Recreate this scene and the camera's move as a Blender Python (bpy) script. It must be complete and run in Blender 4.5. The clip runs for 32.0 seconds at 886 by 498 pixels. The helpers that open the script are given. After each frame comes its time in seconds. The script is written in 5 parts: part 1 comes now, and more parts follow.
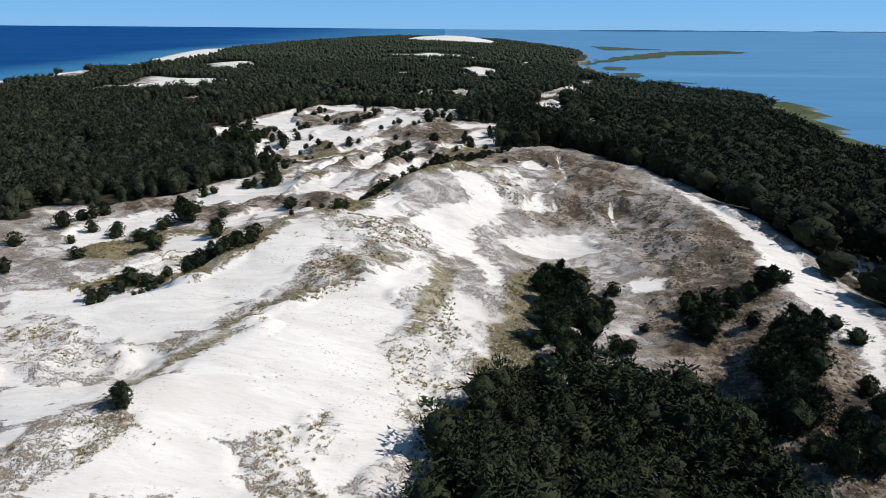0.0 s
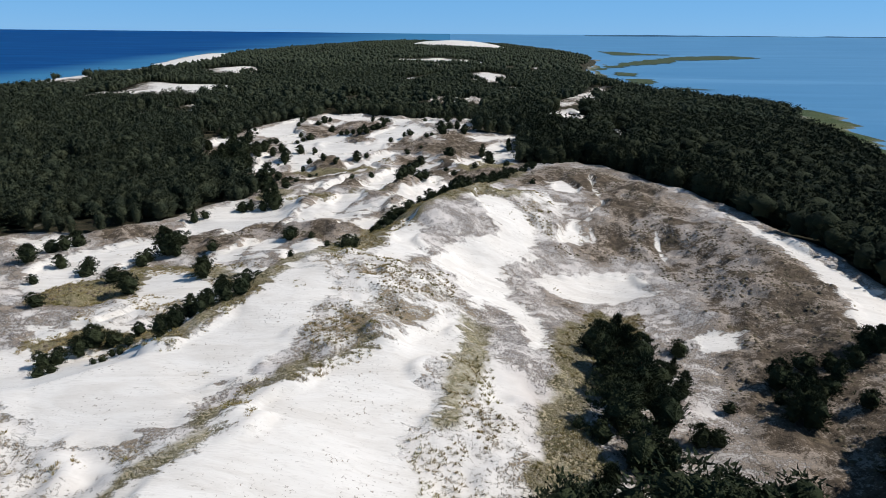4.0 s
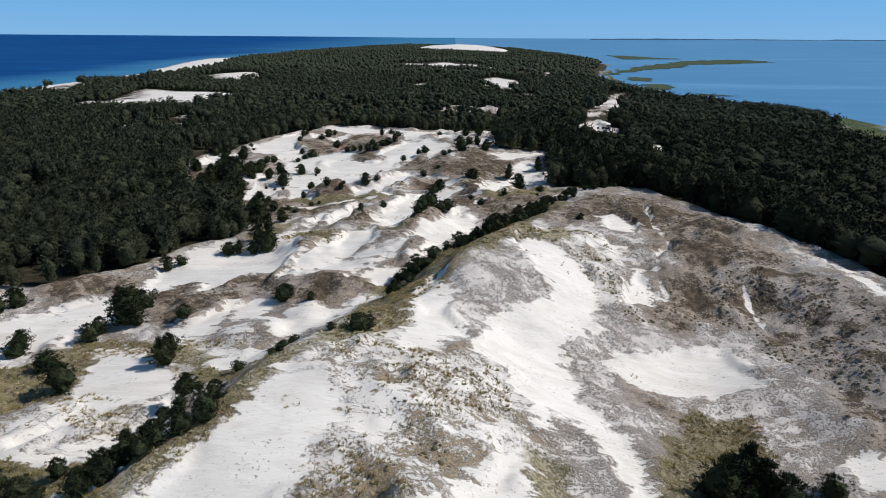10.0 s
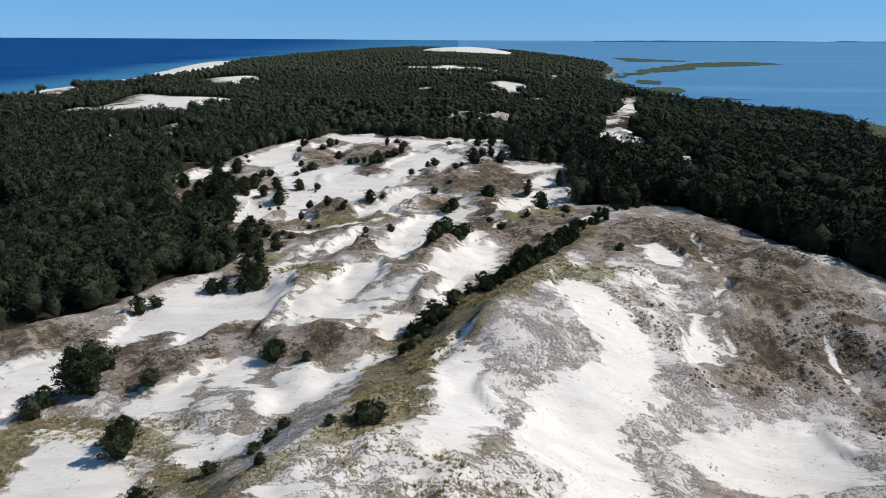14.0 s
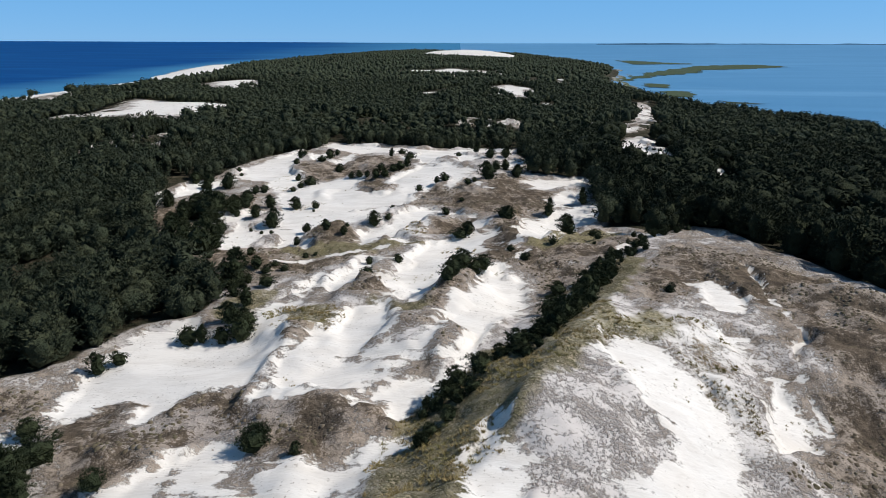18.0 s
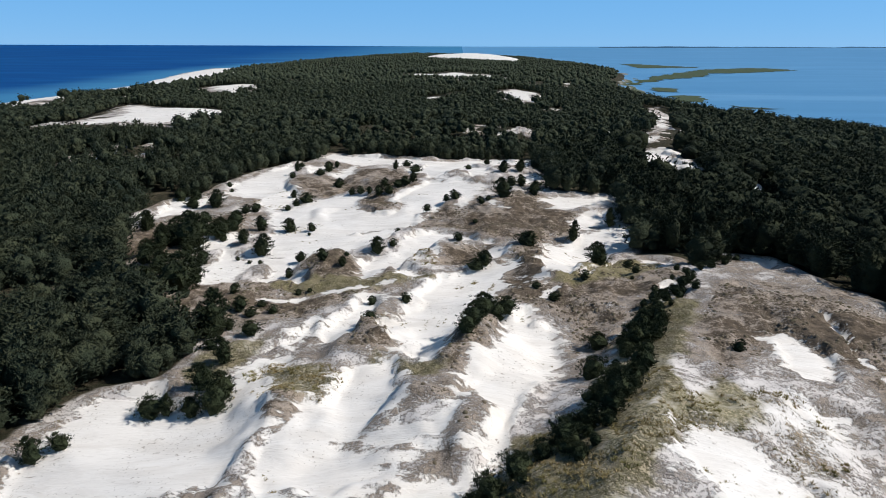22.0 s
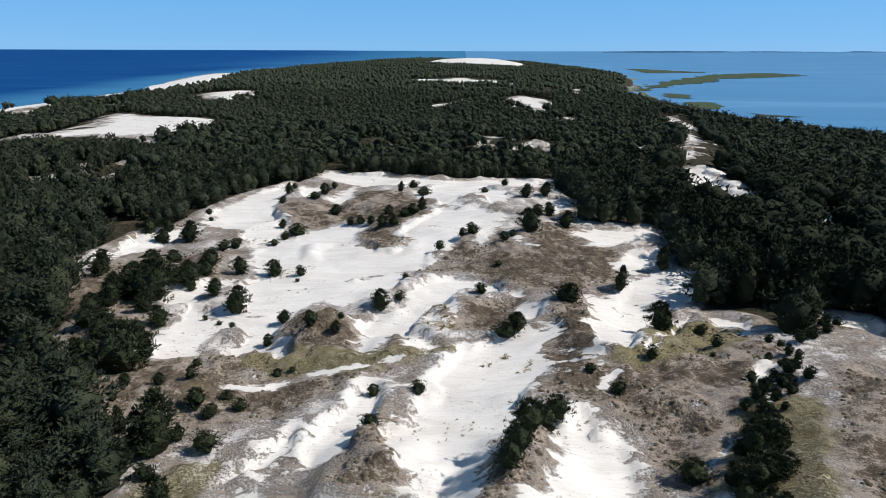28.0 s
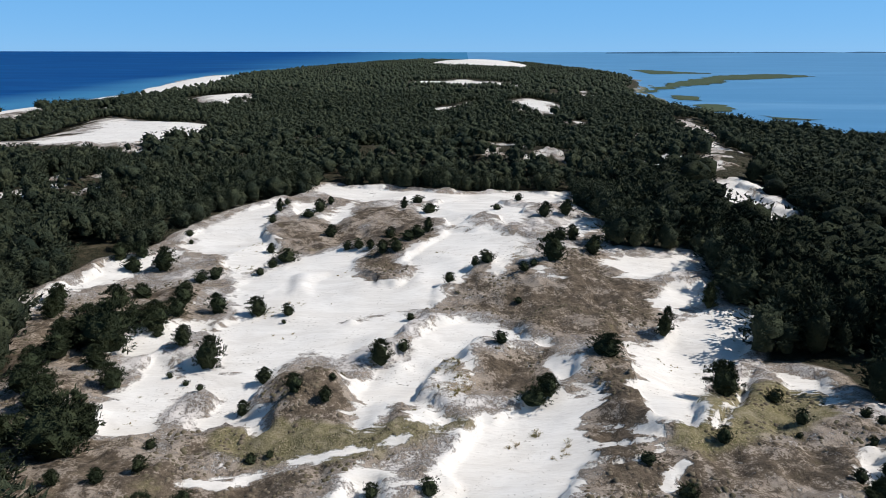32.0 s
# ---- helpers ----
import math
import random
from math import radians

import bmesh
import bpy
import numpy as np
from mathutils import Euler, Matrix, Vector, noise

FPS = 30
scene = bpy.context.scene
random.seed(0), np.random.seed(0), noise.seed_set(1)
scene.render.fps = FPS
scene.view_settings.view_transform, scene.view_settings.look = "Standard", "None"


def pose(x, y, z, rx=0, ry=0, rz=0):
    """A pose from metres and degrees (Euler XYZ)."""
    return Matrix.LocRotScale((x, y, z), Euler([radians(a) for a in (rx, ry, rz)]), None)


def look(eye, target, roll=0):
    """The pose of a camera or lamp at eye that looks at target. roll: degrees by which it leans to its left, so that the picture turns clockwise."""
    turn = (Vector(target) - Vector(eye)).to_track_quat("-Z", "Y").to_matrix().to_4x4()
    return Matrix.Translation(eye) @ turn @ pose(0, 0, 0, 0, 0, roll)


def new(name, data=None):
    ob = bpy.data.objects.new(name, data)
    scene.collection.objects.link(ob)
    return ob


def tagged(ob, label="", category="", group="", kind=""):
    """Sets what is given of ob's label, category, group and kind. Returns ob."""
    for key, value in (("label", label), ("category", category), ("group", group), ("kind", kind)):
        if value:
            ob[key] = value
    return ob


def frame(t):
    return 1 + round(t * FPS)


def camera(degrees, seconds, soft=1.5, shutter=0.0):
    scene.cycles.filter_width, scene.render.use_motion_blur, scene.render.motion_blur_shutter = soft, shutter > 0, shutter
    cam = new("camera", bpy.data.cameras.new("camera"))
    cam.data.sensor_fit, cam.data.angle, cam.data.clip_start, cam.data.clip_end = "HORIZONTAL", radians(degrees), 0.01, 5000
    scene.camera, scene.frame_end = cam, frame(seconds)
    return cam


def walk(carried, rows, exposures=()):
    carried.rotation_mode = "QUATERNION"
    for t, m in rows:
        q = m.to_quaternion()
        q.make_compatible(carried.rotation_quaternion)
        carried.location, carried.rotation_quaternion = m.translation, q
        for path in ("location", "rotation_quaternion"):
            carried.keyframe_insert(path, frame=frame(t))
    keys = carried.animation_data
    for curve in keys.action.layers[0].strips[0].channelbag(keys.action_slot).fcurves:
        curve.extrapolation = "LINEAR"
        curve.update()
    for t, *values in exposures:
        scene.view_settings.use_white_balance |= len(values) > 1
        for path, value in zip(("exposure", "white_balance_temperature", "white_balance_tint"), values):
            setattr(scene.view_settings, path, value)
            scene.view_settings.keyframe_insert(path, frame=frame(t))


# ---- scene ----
cam = camera(66.32, 32.0, soft=0.45)
PATH = [
    (0.0, pose(0.00, 0.00, 62.00, 71.744, -0.439, 0.145)),
    (3.0, pose(-3.36, 18.53, 61.90, 72.027, -0.519, 0.437)),
    (6.0, pose(-6.50, 36.47, 61.81, 72.217, -0.497, 0.654)),
    (9.0, pose(-9.44, 53.92, 61.74, 72.361, -0.423, 0.818)),
    (12.0, pose(-12.18, 70.95, 61.68, 72.495, -0.334, 0.949)),
    (14.0, pose(-13.90, 82.11, 61.64, 72.590, -0.280, 1.024)),
    (17.0, pose(-16.33, 98.64, 61.61, 72.752, -0.220, 1.129)),
    (20.0, pose(-18.60, 114.97, 61.59, 72.938, -0.189, 1.229)),
    (23.0, pose(-20.69, 131.18, 61.59, 73.137, -0.182, 1.329)),
    (25.0, pose(-22.01, 141.97, 61.60, 73.266, -0.183, 1.397)),
    (28.0, pose(-23.86, 158.19, 61.63, 73.428, -0.171, 1.497)),
    (30.0, pose(-25.02, 169.06, 61.67, 73.497, -0.138, 1.562)),
    (32.0, pose(-26.12, 180.00, 61.71, 73.515, -0.068, 1.622)),
]
EXPOSURES = [(0.0, -0.14, 6250, 12), (9.0, -0.27, 6250, 12), (14.0, -0.24, 6250, 12), (23.0, -0.1, 6250, 12), (32.0, -0.08, 6250, 12)]
walk(cam, PATH, EXPOSURES)


# ---------------------------------------------------------------- sky, sun
world = bpy.data.worlds.new("sky")
scene.world = world
world.use_nodes = True
wn = world.node_tree.nodes
wl = world.node_tree.links
sky = wn.new("ShaderNodeTexSky")
sky.sky_type = "NISHITA"
sky.sun_disc = False
SUN_ELEVATION, SUN_BEARING = radians(45), radians(86)     # bearing from +y towards +x
sky.sun_elevation = SUN_ELEVATION
sky.sun_rotation = SUN_BEARING
sky.altitude = 60
sky.air_density, sky.dust_density, sky.ozone_density = 0.5, 0.0, 2.5
haze = wn.new("ShaderNodeMix")                       # thin summer haze evens out the blue
haze.data_type = "RGBA"
up = wn.new("ShaderNodeSeparateXYZ")
wl.new(wn.new("ShaderNodeTexCoord").outputs["Generated"], up.inputs[0])
thin = wn.new("ShaderNodeMapRange")                  # and thins out towards the zenith
for socket, value in zip(thin.inputs[1:5], (0.06, 0.45, 0.75, 0.12)):
    socket.default_value = value
wl.new(up.outputs["Z"], thin.inputs[0])
wl.new(thin.outputs[0], haze.inputs[0])
haze.inputs[7].default_value = (2.05, 6.15, 11.3, 1)
wl.new(sky.outputs["Color"], haze.inputs[6])
wl.new(haze.outputs[2], wn["Background"].inputs["Color"])
wn["Background"].inputs["Strength"].default_value = 0.085

sun = new("sun", bpy.data.lights.new("sun", "SUN"))
sun.data.energy, sun.data.angle, sun.data.color = 4.9, radians(0.55), (1.0, 0.96, 0.90)
SUN_DIR = Vector((math.sin(SUN_BEARING) * math.cos(SUN_ELEVATION), math.cos(SUN_BEARING) * math.cos(SUN_ELEVATION), math.sin(SUN_ELEVATION)))
sun.matrix_world = look(SUN_DIR * 400, (0, 0, 0))


# ---------------------------------------------------------------- node helpers
class Mat:
    """A node material with short calls for the nodes that it needs."""

    def __init__(self, name, rough=0.9, spec=0.2):
        self.m = bpy.data.materials.new(name)
        self.m.use_nodes = True
        self.t = self.m.node_tree
        self.b = self.t.nodes["Principled BSDF"]
        self.b.inputs["Roughness"].default_value = rough
        self.b.inputs["Specular IOR Level"].default_value = spec
        self.co = self.t.nodes.new("ShaderNodeNewGeometry").outputs["Position"]

    def put(self, socket, value):
        if hasattr(value, "is_output"):
            self.t.links.new(value, socket)
        elif isinstance(value, tuple) and len(value) == 3 and socket.type == "RGBA":
            socket.default_value = (*value, 1)
        else:
            socket.default_value = value

    def noise(self, size, detail=4, rough=0.55, stretch=(1, 1, 1), warp=0.0, turn=0.0):
        mp = self.t.nodes.new("ShaderNodeMapping")
        mp.inputs["Scale"].default_value = tuple(s / size for s in stretch)
        mp.inputs["Rotation"].default_value = (0, 0, turn)
        self.put(mp.inputs["Vector"], self.co)
        n = self.t.nodes.new("ShaderNodeTexNoise")
        n.inputs["Scale"].default_value, n.inputs["Detail"].default_value, n.inputs["Roughness"].default_value = 1, detail, rough
        n.inputs["Distortion"].default_value = warp
        self.t.links.new(mp.outputs[0], n.inputs["Vector"])
        return n.outputs["Fac"]

    def attr(self, name):
        n = self.t.nodes.new("ShaderNodeAttribute")
        n.attribute_name = name
        return n.outputs["Fac"]

    def maths(self, op, a, b=0.0, c=0.0):
        n = self.t.nodes.new("ShaderNodeMath")
        n.operation = op
        for s, v in zip(n.inputs, (a, b, c)):
            self.put(s, v)
        return n.outputs[0]

    def add(self, a, b):
        return self.maths("ADD", a, b)

    def mul(self, a, b):
        return self.maths("MULTIPLY", a, b)

    def step(self, v, lo, hi, a=0.0, b=1.0):
        n = self.t.nodes.new("ShaderNodeMapRange")
        n.interpolation_type = "SMOOTHSTEP"
        for s, x in zip(n.inputs[:5], (v, lo, hi, a, b)):
            self.put(s, x)
        return n.outputs[0]

    def mix(self, f, a, b):
        n = self.t.nodes.new("ShaderNodeMix")
        n.data_type = "RGBA"
        self.put(n.inputs[0], f)
        self.put(n.inputs[6], a)
        self.put(n.inputs[7], b)
        return n.outputs[2]

    def bump(self, height, strength=0.5, distance=0.1):
        n = self.t.nodes.new("ShaderNodeBump")
        n.inputs["Strength"].default_value, n.inputs["Distance"].default_value = strength, distance
        self.put(n.inputs["Height"], height)
        self.t.links.new(n.outputs[0], self.b.inputs["Normal"])

    def colour(self, c):
        self.put(self.b.inputs["Base Color"], c)
        return self

    def island(self):
        return self.t.nodes["Geometry"].outputs["Random Per Island"]

    def own(self):
        return self.t.nodes.new("ShaderNodeObjectInfo").outputs["Random"]


# ---------------------------------------------------------------- materials
def ground_material():
    m = Mat("dune_ground", 0.95, 0.1)
    big, mid, small, fine = m.noise(26, 4), m.noise(6.5, 5, 0.6, (1, 1, 1), 0.5), m.noise(1.6, 5, 0.7), m.noise(0.36, 3, 0.75)
    wind = m.noise(7, 6, 0.62, (0.55, 1.7, 1), 1.1, 0.55)
    # bare sand: pale quartz with drift streaks, ripples and dark grains of litter
    ripple = m.noise(0.9, 3, 0.6, (0.5, 2.2, 1), 0.6, 0.5)
    sand = m.mix(m.step(wind, 0.35, 0.7), (0.80, 0.755, 0.68), (0.69, 0.64, 0.565))
    sand = m.mix(m.mul(m.step(ripple, 0.5, 0.75), 0.5), sand, (0.60, 0.55, 0.48))
    sand = m.mix(m.mul(m.step(m.noise(0.45, 3, 0.6), 0.60, 0.68), m.step(mid, 0.44, 0.62)), sand, (0.36, 0.31, 0.25))
    # how much of the old sand is grown over, by lichen, moss and grass
    light, dark, faint = m.attr("light"), m.attr("dark"), m.attr("pale")
    drift = m.add(m.mul(m.maths("SUBTRACT", wind, 0.5), 1.7), m.add(m.mul(m.maths("SUBTRACT", mid, 0.5), 1.6), m.mul(m.maths("SUBTRACT", big, 0.5), 1.5)))
    grown = m.add(drift, m.add(0.29, m.maths("SUBTRACT", m.mul(dark, 0.70), m.add(m.mul(light, 0.36), m.mul(faint, 0.18)))))
    speck = m.add(m.mul(small, 0.4), m.mul(fine, 0.6))
    plants = m.step(m.maths("SUBTRACT", grown, m.maths("MULTIPLY_ADD", speck, 4.6, -1.97)), -0.32, 0.32)
    pale = m.mix(m.step(mid, 0.3, 0.7), (0.66, 0.605, 0.545), (0.49, 0.44, 0.39))
    pale = m.mix(m.mul(faint, 0.75), pale, (0.60, 0.545, 0.49))
    pale = m.mix(m.mul(light, 0.8), pale, sand)
    lichen = m.mix(m.step(small, 0.35, 0.68), (0.37, 0.306, 0.242), (0.205, 0.160, 0.116))
    lichen = m.mix(m.mul(faint, 0.75), lichen, (0.40, 0.35, 0.305))
    heath = m.mix(m.step(small, 0.35, 0.65), (0.162, 0.124, 0.086), (0.070, 0.054, 0.038))
    straw = m.mix(m.step(fine, 0.35, 0.65), (0.40, 0.305, 0.180), (0.205, 0.150, 0.078))
    over = m.mix(m.step(m.add(m.add(grown, m.mul(m.maths("SUBTRACT", mid, 0.5), 0.9)), m.mul(m.maths("SUBTRACT", speck, 0.5), 4.0)), 0.72, 1.05), lichen, heath)
    over = m.mix(m.mul(light, m.step(small, 0.4, 0.6, 0.8, 1.0)), over, straw)
    veg = m.mix(plants, pale, over)
    olive = m.mix(m.step(small, 0.35, 0.7), (0.235, 0.200, 0.098), (0.112, 0.104, 0.046))
    olive = m.mix(m.step(speck, 0.51, 0.60), olive, (0.38, 0.31, 0.19))
    g = m.step(m.add(m.attr("green"), m.mul(m.maths("SUBTRACT", mid, 0.5), 1.6)), 0.2, 0.6)
    veg = m.mix(m.mul(g, m.step(small, 0.25, 0.6, 0.5, 0.95)), veg, olive)
    # edge of the bare sand
    edge = m.add(m.attr("sand"), m.add(m.mul(m.maths("SUBTRACT", wind, 0.5), 12.0), m.add(m.mul(m.maths("SUBTRACT", small, 0.5), 5.0), m.mul(m.maths("SUBTRACT", fine, 0.5), 2.0))))
    bare = m.step(edge, -0.95, 0.05)
    col = m.mix(bare, veg, sand)
    # forest floor, reed beds and beach
    litter = m.mix(m.step(small, 0.4, 0.65), (0.040, 0.040, 0.022), (0.080, 0.064, 0.040))
    col = m.mix(m.step(m.add(m.attr("forest"), m.mul(m.maths("SUBTRACT", mid, 0.5), 0.6)), 0.45, 0.75), col, litter)
    reed = m.mix(m.step(m.noise(40, 6, 0.6), 0.4, 0.62), (0.060, 0.090, 0.035), (0.120, 0.135, 0.060))
    col = m.mix(m.attr("reed"), col, reed)
    m.colour(col)
    relief = m.add(m.mul(m.mul(m.maths("SUBTRACT", 1.0, bare), plants), m.add(m.mul(small, 1.0), m.mul(fine, 0.6))), m.mul(bare, m.add(m.mul(wind, 0.40), m.add(m.mul(ripple, 0.10), m.mul(fine, 0.04)))))
    m.bump(relief, 0.9, 0.42)
    return m.m


def leaf_material(name, a, b, c, per_object=False, rough=0.0):
    m = Mat(name, 0.95, 0.08)
    r = m.island()
    col = m.mix(r, a, b)
    col = m.mix(m.mul(m.step(m.noise(4.5, 3), 0.40, 0.68), 0.8), col, c)
    if per_object:
        col = m.mix(m.mul(m.own(), 0.35), col, c)
    m.colour(col)
    if rough:
        m.bump(m.add(m.noise(0.9, 4, 0.7), m.mul(m.noise(0.22, 2, 0.7), 0.5)), 1.0, rough)
    return m.m


def bark_material():
    m = Mat("pine_bark", 0.9, 0.1)
    n = m.noise(0.25, 4, 0.6, (1, 1, 0.3))
    m.colour(m.mix(m.step(n, 0.35, 0.7), (0.14, 0.085, 0.055), (0.26, 0.15, 0.085)))
    m.bump(n, 0.6, 0.05)
    return m.m


def water_material(name, deep, pale, size, rough, spec):
    m = Mat(name, rough, spec)
    streak = m.noise(size, 6, 0.6, (0.35, 1.6, 1), 0.8, -0.15)
    broad = m.noise(size * 4, 3, 0.5, (0.5, 1.4, 1))
    m.colour(m.mix(m.mul(m.step(streak, 0.35, 0.75), m.step(broad, 0.3, 0.7, 0.35, 1.0)), deep, pale))
    m.bump(m.noise(6, 5, 0.6, (1, 2, 1)), 0.12, 0.4)
    if name == "sea_water":
        m.colour(m.mix(m.add(m.attr("shallow"), m.mul(m.maths("SUBTRACT", streak, 0.5), 0.8)), m.mix(m.step(streak, 0.35, 0.75), deep, pale), (0.045, 0.185, 0.330)))
    return m.m


GROUND = ground_material()
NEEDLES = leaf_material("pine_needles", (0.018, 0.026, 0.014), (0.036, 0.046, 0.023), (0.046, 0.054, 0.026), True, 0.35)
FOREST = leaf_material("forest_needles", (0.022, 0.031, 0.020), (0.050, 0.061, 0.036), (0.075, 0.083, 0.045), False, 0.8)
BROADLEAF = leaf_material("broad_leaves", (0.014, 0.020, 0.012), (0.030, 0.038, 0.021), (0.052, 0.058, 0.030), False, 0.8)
GRASS = leaf_material("marram_grass", (0.270, 0.205, 0.090), (0.440, 0.345, 0.175), (0.250, 0.230, 0.080))
HEATHER = leaf_material("brown_heath", (0.12, 0.095, 0.065), (0.18, 0.144, 0.100), (0.10, 0.088, 0.050))
# far woods: distance haze is put into these blue base colours
SHORE = leaf_material("haze_tinted_woods", (0.030, 0.085, 0.150), (0.040, 0.100, 0.170), (0.050, 0.115, 0.185))
REED = leaf_material("reeds", (0.045, 0.072, 0.036), (0.065, 0.088, 0.045), (0.095, 0.105, 0.060))
BARK = bark_material()
SEA = water_material("sea_water", (0.0, 0.043, 0.175), (0.001, 0.060, 0.215), 160, 0.5, 0.02)
LAGOON = water_material("lagoon_water", (0.070, 0.215, 0.375), (0.145, 0.325, 0.500), 120, 0.35, 0.2)


# ---------------------------------------------------------------- the plan
def step(a, b, x):
    t = np.clip((x - a) / (b - a), 0, 1)
    return t * t * (3 - 2 * t)


def value_noise(x, y, size, seed):
    """Smooth noise from -1 to 1 with features about size metres wide."""
    u, v = x / size, y / size
    i, j = np.floor(u).astype(np.int64), np.floor(v).astype(np.int64)
    fu, fv = u - i, v - j
    fu, fv = fu * fu * (3 - 2 * fu), fv * fv * (3 - 2 * fv)

    def at(p, q):
        n = (p * 374761393 + q * 668265263 + seed * 974634777) & 0x7FFFFFFF
        n = ((n ^ (n >> 13)) * 1274126177) & 0x7FFFFFFF
        return ((n ^ (n >> 16)) & 0xFFFF) / 32767.5 - 1
    return (at(i, j) * (1 - fu) + at(i + 1, j) * fu) * (1 - fv) + (at(i, j + 1) * (1 - fu) + at(i + 1, j + 1) * fu) * fv


def fractal(x, y, size, seed, octaves=4, gain=0.5):
    total, amp = 0, 1.0
    for k in range(octaves):
        total = total + amp * value_noise(x + 31.7 * k, y - 17.3 * k, size, seed + k)
        size, amp = size / 2.03, amp * gain
    return total


def along(x, y, line):
    """Distance to a line of (x, y, height), the side (+ to its right) and the line's height there."""
    best, side, tall = np.full(x.shape, 1e9), np.zeros(x.shape), np.zeros(x.shape)
    for a, b in zip(line[:-1], line[1:]):
        dx, dy = b[0] - a[0], b[1] - a[1]
        u = np.clip(((x - a[0]) * dx + (y - a[1]) * dy) / (dx * dx + dy * dy), 0, 1)
        qx, qy = x - a[0] - u * dx, y - a[1] - u * dy
        r = np.hypot(qx, qy)
        near = r < best
        best = np.where(near, r, best)
        side = np.where(near, np.sign(dy * qx - dx * qy) * r, side)
        tall = np.where(near, a[2] + u * (b[2] - a[2]), tall)
    return best, side, tall


def inside(x, y, poly, reach=12.0):
    """Signed distance to a polygon's outline, positive inside, cut at reach."""
    px, py = np.array(poly, float).T
    out = np.full(x.shape, -reach)
    m = (x > px.min() - reach) & (x < px.max() + reach) & (y > py.min() - reach) & (y < py.max() + reach)
    if not m.any():
        return out
    X, Y = x[m], y[m]
    d, odd = np.full(X.shape, 1e9), np.zeros(X.shape, bool)
    for k in range(len(px)):
        ax, ay, bx, by = px[k - 1], py[k - 1], px[k], py[k]
        dx, dy = bx - ax, by - ay
        u = np.clip(((X - ax) * dx + (Y - ay) * dy) / (dx * dx + dy * dy + 1e-9), 0, 1)
        d = np.minimum(d, np.hypot(X - ax - u * dx, Y - ay - u * dy))
        cross = (ay > Y) != (by > Y)
        odd ^= cross & (X < (bx - ax) * (Y - ay) / np.where(by == ay, 1e-9, by - ay) + ax)
    out[m] = np.clip(np.where(odd, d, -d), -reach, reach)
    return out


def outline(points):
    """Pairs from a flat run of numbers."""
    return list(zip(points[::2], points[1::2]))


# crest of the high dune with its slip face to the west, a grassy spur, and the eastern rim: x, y, height
CREST = [(-140, 84, 17), (-95, 88, 18.5), (-56, 98, 20.2), (-45, 106, 21.8), (-38, 120, 23.6), (-31, 135, 24.5), (-24, 147, 22.5), (-14, 161, 22.5), (-4, 181, 25.5), (5, 198, 23.5), (11, 214, 21.5), (21, 235, 19.5), (32, 250, 18.5), (44, 263, 16)]
SPUR = [(-16, 116, 21.5), (-27, 90, 22), (-35, 74, 20.5), (-42, 60, 19), (-50, 40, 18)]
RIM = [(38, 256, 18.5), (50, 212, 21), (60, 195, 20.5), (65, 172, 20), (66, 146, 19), (64, 120, 19), (61, 100, 19), (56, 76, 18.5), (50, 45, 18)]
# broad swells and hollows: x, y, width, height
SWELLS = [(34, 152, 26, -9.63), (34, 56, 40, -6.41), (-8, 344, 26, 4.02), (-20, 192, 16, 2.16), (94, 240, 40, -3.01), (-110, 200, 40, -2.35), (-20, 144, 16, 2.28), (52, 144, 10, 2.87), (-2, 248, 16, 1.95), (28, 168, 10, -2.03), (28, 72, 26, -2.13), (94, 136, 16, -2.96), (-74, 304, 26, -1.25), (82, 320, 40, -2.15), (4, 424, 26, -2.09), (-38, 64, 10, 1.87), (94, 200, 16, -2.45), (64, 160, 16, 1.59), (16, 280, 10, -1.27), (-2, 336, 26, 1.26), (-80, 160, 16, -1.17), (-38, 104, 10, -1.51), (94, 136, 16, -1.8), (-20, 208, 10, 1.45)]
SWELLS += [(27, 183, 11, -1.38), (-57, 259, 7, -2.4), (-17, 253, 7, -2.0), (-23, 299, 9, -1.4), (-35, 171, 18, 0.9), (-16, 220, 7, 1.5), (0, 308, 9, 1.3), (-3, 275, 7, 1.09), (58, 120, 7, 2.4), (-31, 133, 7, -0.97), (41, 190, 11, -0.79), (-3, 228, 7, -0.81), (17, 150, 11, -0.68), (54, 133, 7, -0.81), (9, 293, 7, -0.77), (67, 115, 7, -1.3), (-2, 260, 7, 0.7), (-7, 122, 7, -0.66), (-17, 114, 7, 0.73), (47, 231, 11, 0.65), (40, 134, 7, 0.64), (66, 141, 11, -0.64), (-46, 261, 7, 1.1), (-39, 278, 7, -0.59), (-40, 310, 7, 0.57)]
